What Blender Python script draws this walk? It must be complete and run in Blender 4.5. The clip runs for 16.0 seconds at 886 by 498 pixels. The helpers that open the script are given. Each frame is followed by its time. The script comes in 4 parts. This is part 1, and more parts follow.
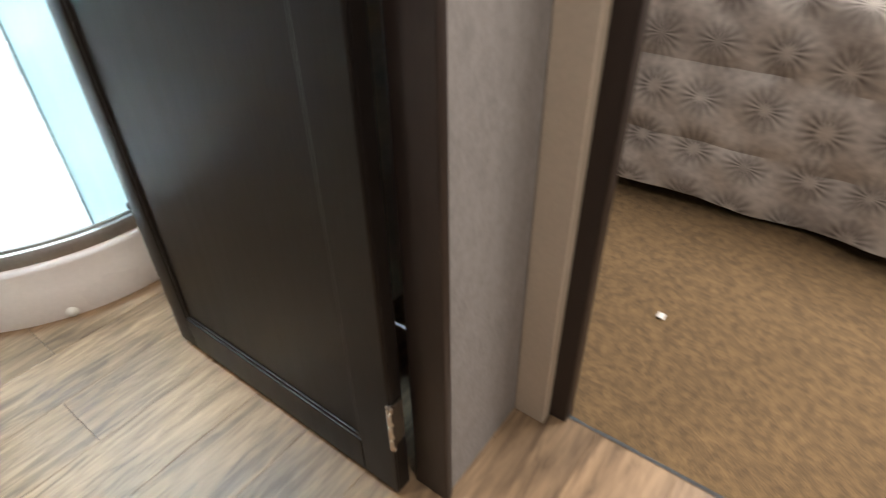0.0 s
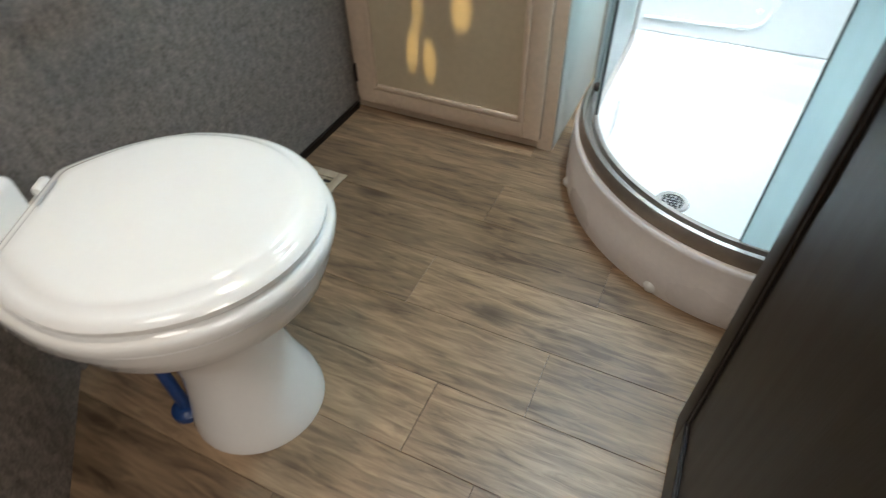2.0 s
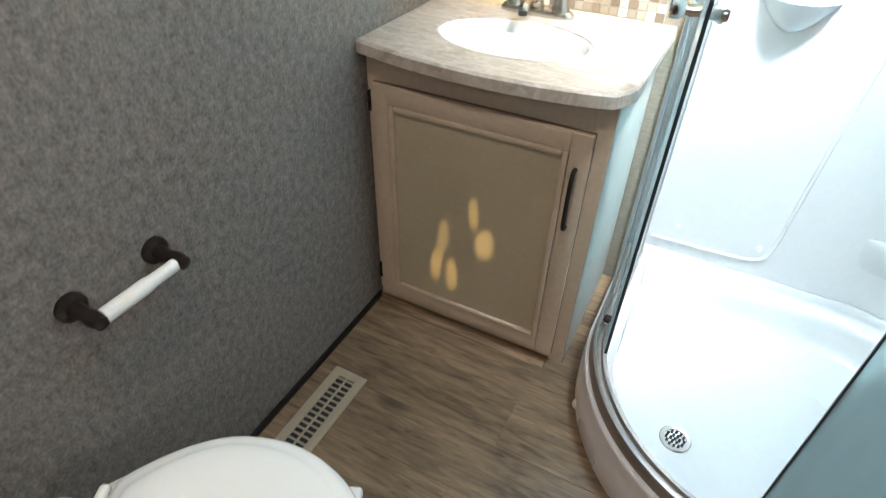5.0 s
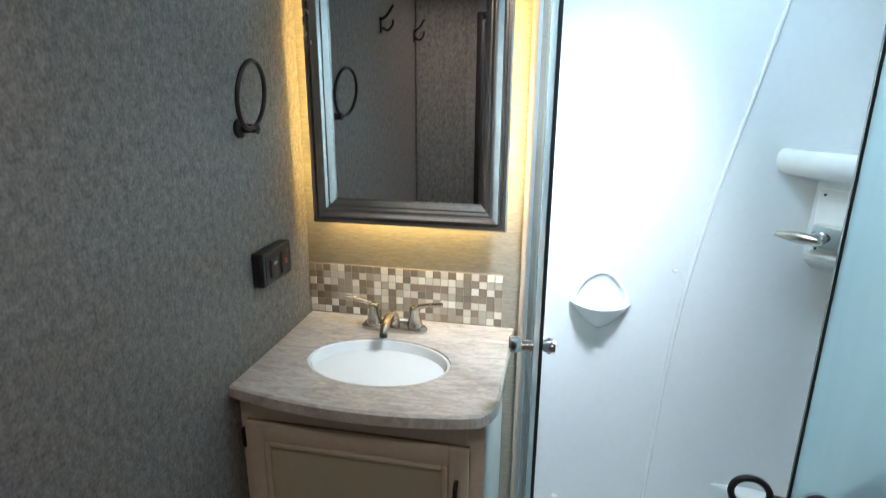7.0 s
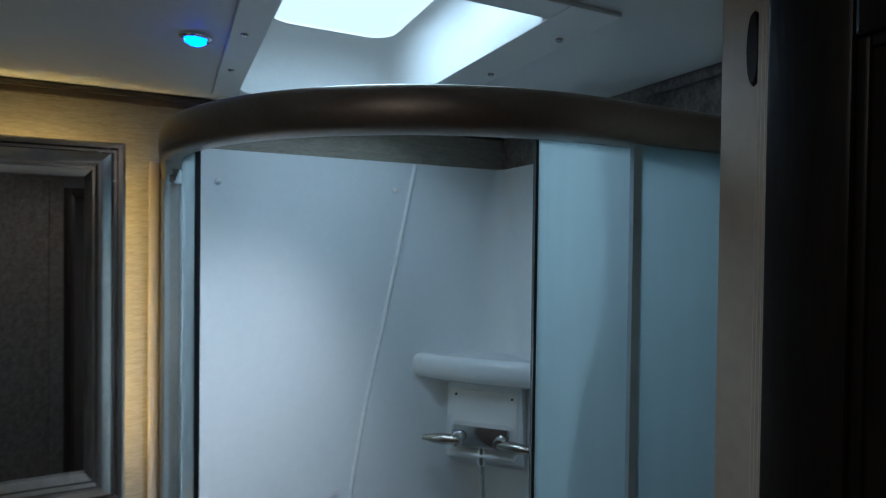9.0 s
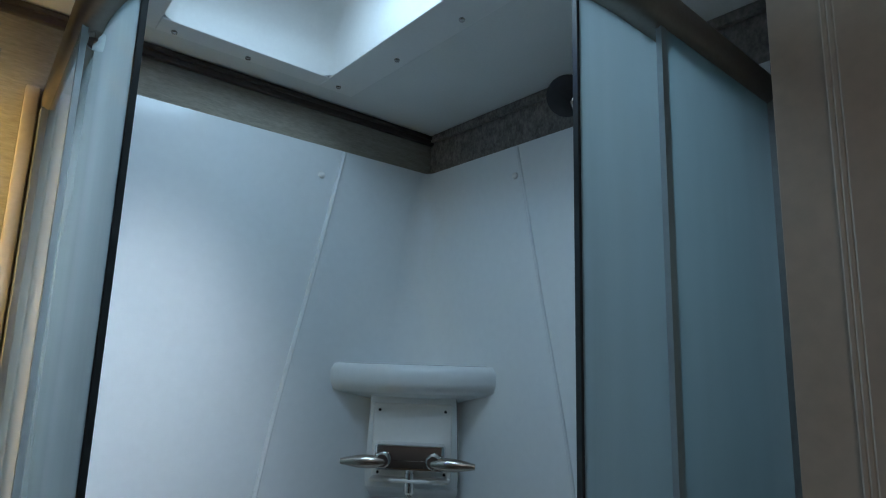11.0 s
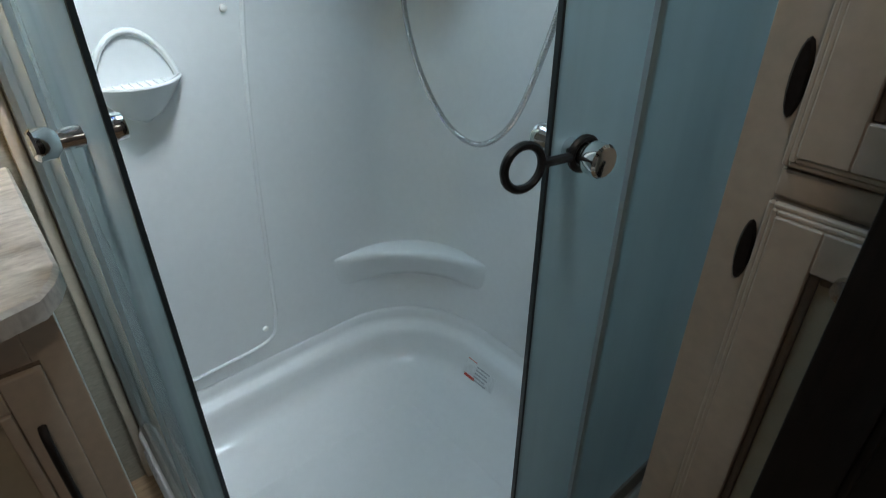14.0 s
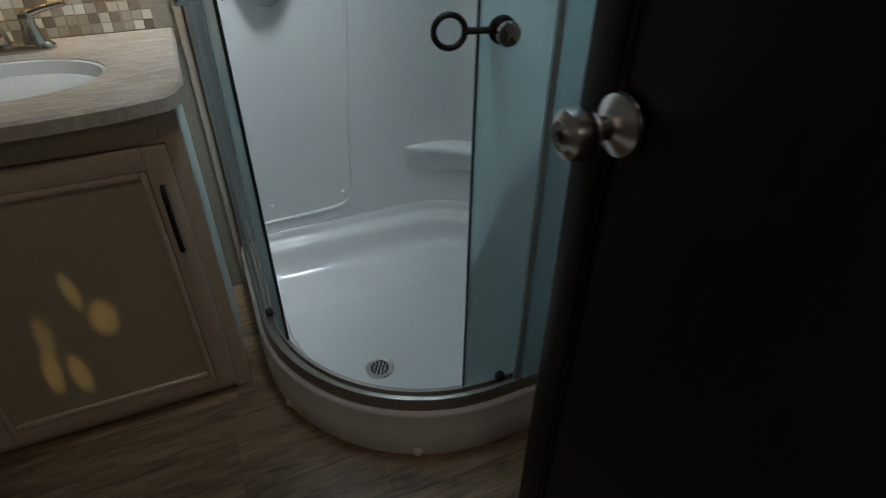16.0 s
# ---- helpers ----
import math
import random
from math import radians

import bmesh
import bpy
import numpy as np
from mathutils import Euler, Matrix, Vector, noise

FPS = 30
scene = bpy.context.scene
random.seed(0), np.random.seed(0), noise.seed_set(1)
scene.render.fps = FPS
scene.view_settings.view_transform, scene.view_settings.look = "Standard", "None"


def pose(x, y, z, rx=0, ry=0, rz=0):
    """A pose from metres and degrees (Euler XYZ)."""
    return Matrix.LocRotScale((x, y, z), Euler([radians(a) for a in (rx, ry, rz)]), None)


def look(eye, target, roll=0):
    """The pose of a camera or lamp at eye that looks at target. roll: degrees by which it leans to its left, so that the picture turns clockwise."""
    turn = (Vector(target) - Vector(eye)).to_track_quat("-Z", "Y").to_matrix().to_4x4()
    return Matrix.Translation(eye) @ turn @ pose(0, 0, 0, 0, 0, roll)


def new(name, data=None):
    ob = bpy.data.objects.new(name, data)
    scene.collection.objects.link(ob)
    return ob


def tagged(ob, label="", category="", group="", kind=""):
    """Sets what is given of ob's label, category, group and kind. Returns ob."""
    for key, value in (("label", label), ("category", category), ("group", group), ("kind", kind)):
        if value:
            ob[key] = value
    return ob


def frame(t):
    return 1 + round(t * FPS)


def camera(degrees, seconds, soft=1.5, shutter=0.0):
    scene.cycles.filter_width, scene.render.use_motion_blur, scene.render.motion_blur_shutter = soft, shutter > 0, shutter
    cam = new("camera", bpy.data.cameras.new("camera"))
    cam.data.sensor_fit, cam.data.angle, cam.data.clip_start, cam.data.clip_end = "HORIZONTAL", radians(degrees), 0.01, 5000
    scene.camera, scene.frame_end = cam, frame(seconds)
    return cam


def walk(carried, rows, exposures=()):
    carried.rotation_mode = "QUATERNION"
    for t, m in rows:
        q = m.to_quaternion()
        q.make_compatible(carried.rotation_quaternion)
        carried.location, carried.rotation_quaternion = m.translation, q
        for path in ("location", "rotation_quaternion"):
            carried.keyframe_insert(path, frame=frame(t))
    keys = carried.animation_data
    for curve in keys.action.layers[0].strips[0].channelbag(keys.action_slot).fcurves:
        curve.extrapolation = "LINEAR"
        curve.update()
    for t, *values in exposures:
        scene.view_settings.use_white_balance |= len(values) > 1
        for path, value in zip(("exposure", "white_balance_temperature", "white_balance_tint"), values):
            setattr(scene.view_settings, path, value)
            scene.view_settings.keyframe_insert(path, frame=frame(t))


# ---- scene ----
cam = camera(76.0, 16.0, soft=1.0, shutter=0.3)
PATH = [
    (0, (0.704, -2.15, 0.92), (1.98, -1.183, -0.278), -1.1),
    (0.5, (0.848, -1.986, 0.927), (1.776, -0.653, -0.241), -1.4),
    (0.7, (0.872, -1.905, 0.925), (1.652, -0.482, -0.249), -1.3),
    (1, (0.878, -1.811, 0.92), (1.285, -0.275, -0.31), -1.3),
    (1.5, (0.917, -1.73, 0.926), (0.713, -0.296, -0.453), -3.6),
    (2, (0.929, -1.745, 0.938), (0.295, -0.489, -0.482), -2.0),
    (2.5, (0.896, -1.755, 0.937), (0.095, -0.636, -0.515), -0.2),
    (3, (0.868, -1.731, 1.019), (0.001, -0.69, -0.453), -0.8),
    (5.5, (0.791, -1.562, 1.377), (0.165, -0.053, 0.224), 0.6),
    (6, (0.812, -1.563, 1.453), (0.256, 0.079, 0.455), -0.4),
    (6.5, (0.796, -1.573, 1.515), (0.314, 0.201, 0.726), 0.1),
    (7, (0.75, -1.58, 1.552), (0.367, 0.301, 0.992), 0.4),
    (7.5, (0.771, -1.559, 1.604), (0.443, 0.368, 1.182), 0.3),
    (8, (0.746, -1.525, 1.646), (0.642, 0.451, 1.356), -0.2),
    (8.5, (0.721, -1.478, 1.713), (1.167, 0.459, 1.494), 0.7),
    (9, (0.701, -1.395, 1.705), (1.57, 0.406, 1.674), 0.7),
    (11.5, (0.623, -1.171, 1.378), (1.902, 0.328, 1.72), 1.3),
    (12, (0.652, -1.182, 1.336), (1.949, 0.326, 1.54), 0.9),
    (12.5, (0.665, -1.169, 1.318), (1.97, 0.333, 1.117), 0.9),
    (13, (0.651, -1.178, 1.292), (1.919, 0.263, 0.729), 0.2),
    (13.5, (0.648, -1.186, 1.263), (1.84, 0.184, 0.426), 0.2),
    (14, (0.626, -1.206, 1.243), (1.737, 0.092, 0.202), -0.1),
    (14.5, (0.602, -1.25, 1.245), (1.652, -0.01, 0.072), -0.2),
    (15, (0.56, -1.347, 1.254), (1.482, -0.047, 0.045), -0.2),
    (15.5, (0.585, -1.477, 1.245), (1.286, -0.038, 0.046), 0.3),
    (16, (0.683, -1.641, 1.249), (1.331, -0.163, 0.067), 0.5),
]

# ---- light ----
EXPOSURES = [(0, 2.55, 6500, 10), (0.5, 3.05, 6500, 10), (0.95, 3.7, 6400, 10), (1.2, 2.9, 6450, 10), (1.5, 1.95, 6500, 10), (2.0, 1.6, 6500, 10), (3.0, 1.35, 6500, 10),
             (5.5, 1.4, 6450, 10), (6.5, 0.75, 6250, 10), (7.0, 0.3, 6150, 10), (8.0, -0.5, 6050, 10), (8.5, -1.35, 5750, 10), (9.0, -1.65, 5700, 10),
             (11.5, -1.45, 5850, 11), (12.5, -1.05, 6100, 11), (13.5, -0.65, 6300, 10), (14.5, -0.5, 6500, 10), (15.3, -0.75, 6600, 10), (16.0, -1.0, 6600, 10)]
walk(cam, [(t, look(eye, target, roll)) for t, eye, target, roll in PATH], EXPOSURES)

world = bpy.data.worlds.new("sky")
world.use_nodes = True
scene.world = world
sky = world.node_tree.nodes.new("ShaderNodeTexSky")
sky.sky_type, sky.sun_disc, sky.sun_elevation, sky.sun_rotation = "NISHITA", False, radians(50), radians(140)
world.node_tree.nodes["Background"].inputs["Strength"].default_value = 0.12
world.node_tree.links.new(sky.outputs[0], world.node_tree.nodes["Background"].inputs["Color"])


def area_lamp(name, m, sx, sy, watts, colour):
    data = bpy.data.lights.new(name, "AREA")
    data.shape, data.size, data.size_y, data.energy, data.color = "RECTANGLE", sx, sy, watts, colour
    ob = new(name, data)
    ob.matrix_world = m
    return ob


beam = area_lamp("skylight_daylight", look((0.99, -0.50, 2.128), (0.70, 0.0, 1.08)), 0.15, 0.30, 5.0, (0.86, 0.95, 1.0))
beam.data.spread = radians(58)
area_lamp("skylight_sky", pose(0.99, -0.50, 2.124), 0.17, 0.30, 5.0, (0.60, 0.85, 1.0))
# unseen overhead lamp, added to brighten the hall and door wall
area_lamp("hall_fill", pose(0.75, -2.7, 1.97), 0.5, 0.5, 3.2, (1.0, 0.93, 0.84))
# another unseen overhead lamp, added to light bed and carpet
area_lamp("bedroom_fill", pose(2.6, -2.9, 1.95), 0.8, 0.8, 13, (1.0, 0.94, 0.86))
# warm fill added out of view to lift floor, vanity and walls
area_lamp("bathroom_fill", pose(0.50, -1.36, 1.99), 0.12, 0.12, 3.3, (1.0, 0.87, 0.72))


# ---- materials ----
def material(name, colour, rough=0.5, metal=0.0, vary=0.12, scale=8.0, fine=120.0, bump=0.05, stretch=(1, 1, 1), coat=0.0, dark=None, piece=0.0):
    """A principled surface with variation at two scales, and relief from the finer one."""
    mat = bpy.data.materials.new(name)
    mat.use_nodes = True
    nodes, links = mat.node_tree.nodes, mat.node_tree.links
    b = nodes["Principled BSDF"]
    b.inputs["Roughness"].default_value, b.inputs["Metallic"].default_value = rough, metal
    b.inputs["Coat Weight"].default_value = coat
    b.inputs["Coat Roughness"].default_value = 0.08
    co = nodes.new("ShaderNodeTexCoord")
    mp = nodes.new("ShaderNodeMapping")
    mp.inputs["Scale"].default_value = stretch
    links.new(co.outputs["Object"], mp.inputs["Vector"])
    big, small = nodes.new("ShaderNodeTexNoise"), nodes.new("ShaderNodeTexNoise")
    big.inputs["Scale"].default_value, small.inputs["Scale"].default_value = scale, fine
    big.inputs["Detail"].default_value = small.inputs["Detail"].default_value = 3
    for n in (big, small):
        links.new(mp.outputs[0], n.inputs["Vector"])
    add = nodes.new("ShaderNodeMath")
    add.operation = "ADD"
    links.new(big.outputs["Fac"], add.inputs[0])
    links.new(small.outputs["Fac"], add.inputs[1])
    ramp = nodes.new("ShaderNodeMapRange")
    ramp.inputs["From Min"].default_value, ramp.inputs["From Max"].default_value = 0.7, 1.3
    links.new(add.outputs[0], ramp.inputs["Value"])
    mix = nodes.new("ShaderNodeMix")
    mix.data_type = "RGBA"
    lo = dark or tuple(c * (1 - vary) for c in colour)
    hi = tuple(min(1, c * (1 + vary)) for c in colour) if dark is None else colour
    mix.inputs["A"].default_value, mix.inputs["B"].default_value = (*lo, 1), (*hi, 1)
    links.new(ramp.outputs["Result"], mix.inputs["Factor"])
    out = mix.outputs["Result"]
    if piece:
        info, hsv, mr = nodes.new("ShaderNodeObjectInfo"), nodes.new("ShaderNodeHueSaturation"), nodes.new("ShaderNodeMapRange")
        mr.inputs["To Min"].default_value, mr.inputs["To Max"].default_value = 1 - piece, 1 + piece
        links.new(info.outputs["Random"], mr.inputs["Value"])
        links.new(mr.outputs["Result"], hsv.inputs["Value"])
        links.new(out, hsv.inputs["Color"])
        out = hsv.outputs["Color"]
    links.new(out, b.inputs["Base Color"])
    if bump:
        bp = nodes.new("ShaderNodeBump")
        bp.inputs["Strength"].default_value, bp.inputs["Distance"].default_value = bump, 0.002
        links.new(small.outputs["Fac"], bp.inputs["Height"])
        links.new(bp.outputs[0], b.inputs["Normal"])
    rr = nodes.new("ShaderNodeMapRange")
    rr.inputs["To Min"].default_value, rr.inputs["To Max"].default_value = max(0.02, rough * 0.85), min(1, rough * 1.15)
    links.new(big.outputs["Fac"], rr.inputs["Value"])
    links.new(rr.outputs["Result"], b.inputs["Roughness"])
    return mat


def ramped(name, stops, rough, constant=False):
    """A material whose colour is picked for each piece from a few paints."""
    mat = material(name, (0.5, 0.5, 0.5), rough, bump=0.02, fine=200)
    nodes, links = mat.node_tree.nodes, mat.node_tree.links
    info, ramp = nodes.new("ShaderNodeObjectInfo"), nodes.new("ShaderNodeValToRGB")
    ramp.color_ramp.interpolation = "CONSTANT"
    while len(ramp.color_ramp.elements) < len(stops):
        ramp.color_ramp.elements.new(0.5)
    for i, c in enumerate(stops):
        ramp.color_ramp.elements[i].position, ramp.color_ramp.elements[i].color = i / len(stops), (*c, 1)
    links.new(info.outputs["Random"], ramp.inputs["Fac"])
    links.new(ramp.outputs["Color"], nodes["Principled BSDF"].inputs["Base Color"])
    return mat


def wood_floor():
    mat = material("oak_vinyl_plank", (0.37, 0.248, 0.15), 0.40, vary=0.3, scale=3.0, fine=13, bump=0.12, stretch=(0.8, 6.0, 1), dark=(0.105, 0.066, 0.039), piece=0.24)
    nodes, links = mat.node_tree.nodes, mat.node_tree.links
    for n in nodes:
        if n.type == "TEX_NOISE":
            n.inputs["Detail"].default_value, n.inputs["Distortion"].default_value = 10, 1.1
    # each plank takes its own stretch of the grain, with a few dark knots
    mp = next(n for n in nodes if n.type == "MAPPING")
    info, mul, comb = nodes.new("ShaderNodeObjectInfo"), nodes.new("ShaderNodeMath"), nodes.new("ShaderNodeCombineXYZ")
    mul.operation = "MULTIPLY"
    mul.inputs[1].default_value = 37.0
    links.new(info.outputs["Random"], mul.inputs[0])
    links.new(mul.outputs[0], comb.inputs[0])
    links.new(mul.outputs[0], comb.inputs[1])
    links.new(comb.outputs[0], mp.inputs["Location"])
    vor, less, dark = nodes.new("ShaderNodeTexVoronoi"), nodes.new("ShaderNodeMapRange"), nodes.new("ShaderNodeMix")
    vor.inputs["Scale"].default_value = 2.2
    half = nodes.new("ShaderNodeVectorMath")
    half.operation = "MULTIPLY"
    half.inputs[1].default_value = (1.4, 0.42, 1)
    links.new(mp.outputs[0], half.inputs[0])
    links.new(half.outputs[0], vor.inputs["Vector"])
    less.inputs["From Min"].default_value, less.inputs["From Max"].default_value = 0.03, 0.17
    less.inputs["To Min"].default_value, less.inputs["To Max"].default_value = 0.9, 0.0
    links.new(vor.outputs["Distance"], less.inputs["Value"])
    dark.data_type = "RGBA"
    dark.inputs["B"].default_value = (0.06, 0.040, 0.026, 1)
    b = nodes["Principled BSDF"]
    src = b.inputs["Base Color"].links[0].from_socket
    links.new(less.outputs["Result"], dark.inputs["Factor"])
    links.new(src, dark.inputs["A"])
    links.new(dark.outputs["Result"], b.inputs["Base Color"])
    return mat


def textile_wall(name, colour, dark, weave=(1, 1, 0.45)):
    return material(name, colour, 0.75, scale=62.0, fine=190.0, bump=0.35, stretch=weave, dark=dark)


def frosted(name, tint, clear):
    mat = bpy.data.materials.new(name)
    mat.use_nodes = True
    nodes, links = mat.node_tree.nodes, mat.node_tree.links
    nodes.remove(nodes["Principled BSDF"])
    tr, tl, gl = nodes.new("ShaderNodeBsdfTransparent"), nodes.new("ShaderNodeBsdfTranslucent"), nodes.new("ShaderNodeBsdfGlossy")
    m1, m2, fr = nodes.new("ShaderNodeMixShader"), nodes.new("ShaderNodeMixShader"), nodes.new("ShaderNodeFresnel")
    tr.inputs["Color"].default_value, tl.inputs["Color"].default_value = (*tint, 1), (*[c * 0.9 for c in tint], 1)
    gl.inputs["Roughness"].default_value = 0.06
    fr.inputs["IOR"].default_value = 1.5
    ns, mr = nodes.new("ShaderNodeTexNoise"), nodes.new("ShaderNodeMapRange")
    ns.inputs["Scale"].default_value = 6
    mr.inputs["To Min"].default_value, mr.inputs["To Max"].default_value = clear - 0.05, clear + 0.05
    links.new(ns.outputs["Fac"], mr.inputs["Value"])
    links.new(mr.outputs["Result"], m1.inputs["Fac"])
    links.new(tl.outputs[0], m1.inputs[1])
    links.new(tr.outputs[0], m1.inputs[2])
    links.new(fr.outputs[0], m2.inputs["Fac"])
    links.new(m1.outputs[0], m2.inputs[1])
    links.new(gl.outputs[0], m2.inputs[2])
    links.new(m2.outputs[0], nodes["Material Output"].inputs["Surface"])
    return mat


def glow(name, colour, strength):
    mat = bpy.data.materials.new(name)
    mat.use_nodes = True
    b = mat.node_tree.nodes["Principled BSDF"]
    b.inputs["Base Color"].default_value = (*colour, 1)
    b.inputs["Emission Color"].default_value, b.inputs["Emission Strength"].default_value = (*colour, 1), strength
    return mat


def quilt_cloth():
    """Taupe satin with round tufted medallions."""
    mat = material("quilted_satin", (0.62, 0.57, 0.53), 0.45, scale=5, fine=60, bump=0.25, dark=(0.36, 0.32, 0.30))
    nodes, links = mat.node_tree.nodes, mat.node_tree.links
    co, vor, sub, sep = nodes.new("ShaderNodeTexCoord"), nodes.new("ShaderNodeTexVoronoi"), nodes.new("ShaderNodeVectorMath"), nodes.new("ShaderNodeSeparateXYZ")
    # the cloth runs over the bed's edge: up the side and on across the top
    place, run_on, flat = nodes.new("ShaderNodeSeparateXYZ"), nodes.new("ShaderNodeMath"), nodes.new("ShaderNodeCombineXYZ")
    links.new(co.outputs["Object"], place.inputs[0])
    links.new(place.outputs[0], run_on.inputs[0])
    links.new(place.outputs[2], run_on.inputs[1])
    links.new(place.outputs[1], flat.inputs[1])
    links.new(run_on.outputs[0], flat.inputs[2])
    vor.inputs["Scale"].default_value, vor.inputs["Randomness"].default_value = 7.0, 0.15
    links.new(flat.outputs[0], vor.inputs["Vector"])
    sub.operation = "SUBTRACT"
    links.new(flat.outputs[0], sub.inputs[0])
    links.new(vor.outputs["Position"], sub.inputs[1])
    links.new(sub.outputs[0], sep.inputs[0])

    def step(kind, x, y=None):
        n = nodes.new("ShaderNodeMath")
        n.operation = kind
        for k, v in enumerate((x, y)):
            if v is None:
                continue
            if isinstance(v, float):
                n.inputs[k].default_value = v
            else:
                links.new(v, n.inputs[k])
        return n.outputs[0]
    pleat = step("ADD", step("MULTIPLY", step("COSINE", step("MULTIPLY", step("ARCTAN2", sep.outputs[1], sep.outputs[2]), 15.0)), 0.45), 0.55)
    window = nodes.new("ShaderNodeValToRGB")
    window.color_ramp.elements[0].position, window.color_ramp.elements[0].color = 0.10, (0, 0, 0, 1)
    window.color_ramp.elements[1].position, window.color_ramp.elements[1].color = 0.52, (0, 0, 0, 1)
    window.color_ramp.elements.new(0.19).color = (0.95, 0.95, 0.95, 1)
    window.color_ramp.elements.new(0.34).color = (0.55, 0.55, 0.55, 1)
    links.new(vor.outputs["Distance"], window.inputs["Fac"])
    fac = step("MULTIPLY", pleat, window.outputs["Color"])
    mix = nodes.new("ShaderNodeMix")
    mix.data_type = "RGBA"
    mix.inputs["B"].default_value = (0.10, 0.085, 0.08, 1)
    b = nodes["Principled BSDF"]
    src = b.inputs["Base Color"].links[0].from_socket
    links.new(fac, mix.inputs["Factor"])
    links.new(src, mix.inputs["A"])
    links.new(mix.outputs["Result"], b.inputs["Base Color"])
    return mat


M_WALL = textile_wall("grey_felt_wallpaper", (0.265, 0.234, 0.212), (0.104, 0.091, 0.081), (1, 1, 0.72))
M_LINEN = textile_wall("tan_linen_wallpaper", (0.36, 0.32, 0.26), (0.24, 0.21, 0.17), (0.35, 1, 2.0))
M_HALL = textile_wall("pale_hall_wallpaper", (0.27, 0.248, 0.24), (0.20, 0.184, 0.178))
M_CREAM = material("cream_jamb_paint", (0.47, 0.395, 0.315), 0.5, vary=0.06)
M_CEIL = material("white_ceiling_panel", (0.72, 0.72, 0.70), 0.6, vary=0.03, fine=200)
M_DARK = material("espresso_wood", (0.0125, 0.009, 0.0072), 0.42, vary=0.25, scale=5, fine=40, bump=0.08, stretch=(8, 8, 0.6), dark=(0.0055, 0.0042, 0.0038))
M_DARK.node_tree.nodes["Principled BSDF"].inputs["Specular IOR Level"].default_value = 0.3
M_CASING = material("dark_brown_casing", (0.022, 0.0135, 0.0105), 0.45, vary=0.25, scale=5, fine=40, bump=0.06, stretch=(8, 8, 0.6))
M_TRIM = material("dark_crown_trim", (0.05, 0.038, 0.032), 0.4, vary=0.2)
M_FLOOR = wood_floor()
M_JOINT = material("plank_joint", (0.06, 0.045, 0.035), 0.8)
M_CARPET = material("tan_carpet", (0.235, 0.15, 0.072), 0.95, scale=60, fine=300, bump=1.0, dark=(0.082, 0.052, 0.026))
M_QUILT = quilt_cloth()
M_BEDBASE = material("dark_bed_base", (0.03, 0.028, 0.03), 0.8)
M_FIBRE = material("white_shower_acrylic", (0.80, 0.82, 0.83), 0.16, vary=0.02, scale=3, fine=60, bump=0.02)
M_PAN = material("pinkish_white_curb", (0.74, 0.69, 0.68), 0.28, vary=0.04, scale=6, fine=90, bump=0.03)
M_TRACK = material("satin_bronze_track", (0.40, 0.36, 0.33), 0.38, 0.85, vary=0.08, fine=90, bump=0.02)
M_ALU = material("satin_aluminium", (0.40, 0.40, 0.39), 0.46, 1.0, vary=0.08, fine=90, bump=0.02)
M_HEADER = material("brushed_bronze_nickel", (0.30, 0.25, 0.215), 0.42, 0.75, vary=0.08, fine=150, bump=0.03)
M_CHROME = material("chrome", (0.82, 0.82, 0.82), 0.07, 1.0, vary=0.02, bump=0.0)
M_NICKEL = material("brushed_nickel", (0.56, 0.51, 0.45), 0.24, 1.0, vary=0.06, fine=160, bump=0.02)
M_STEEL = material("satin_steel", (0.60, 0.57, 0.54), 0.26, 1.0, vary=0.05, fine=160, bump=0.02)
M_BLACK = material("black_plastic", (0.018, 0.018, 0.02), 0.4, vary=0.2)
M_BRONZE = material("oil_rubbed_bronze", (0.035, 0.027, 0.024), 0.38, 0.6, vary=0.2)
M_GASKET = material("dark_glass_edge", (0.03, 0.04, 0.045), 0.3)
M_GLASSEDGE = material("green_glass_edge", (0.16, 0.50, 0.48), 0.15)
M_SEAL = material("clear_grey_seal", (0.40, 0.47, 0.50), 0.25, vary=0.05)
M_GLASS = frosted("frosted_teal_glass", (0.82, 0.935, 0.945), 0.40)
M_MIRROR = material("mirror_silver", (0.80, 0.80, 0.80), 0.015, 1.0, vary=0.0, bump=0.0)
M_FRAME = material("pewter_frame", (0.42, 0.385, 0.36), 0.26, 0.9, vary=0.12, scale=10, fine=70, bump=0.04)
M_CAB = material("glazed_cream_cabinet", (0.60, 0.48, 0.375), 0.40, vary=0.08, scale=4, fine=60, bump=0.04)
M_CABPANEL = material("glazed_cream_panel", (0.51, 0.43, 0.31), 0.33, vary=0.05, scale=3, fine=60, bump=0.03)
M_GLAZE = material("brown_glaze_line", (0.20, 0.145, 0.105), 0.5)
M_SIDE = material("pale_cabinet_side", (0.66, 0.68, 0.65), 0.5, vary=0.04)
M_COUNTER = material("beige_laminate_stone", (0.66, 0.58, 0.51), 0.33, scale=7, fine=30, bump=0.03, dark=(0.34, 0.28, 0.235), stretch=(1, 3.2, 1))
for n in M_COUNTER.node_tree.nodes:
    if n.type == "TEX_NOISE":
        n.inputs["Detail"].default_value, n.inputs["Distortion"].default_value = 6, 1.6
M_CERAMIC = material("white_porcelain", (0.86, 0.85, 0.83), 0.08, vary=0.01, bump=0.0, coat=0.3)
M_PLASTIC = material("white_plastic", (0.80, 0.79, 0.77), 0.3, vary=0.02, bump=0.01)
M_BLUE = material("blue_plastic_fitting", (0.012, 0.045, 0.16), 0.35)
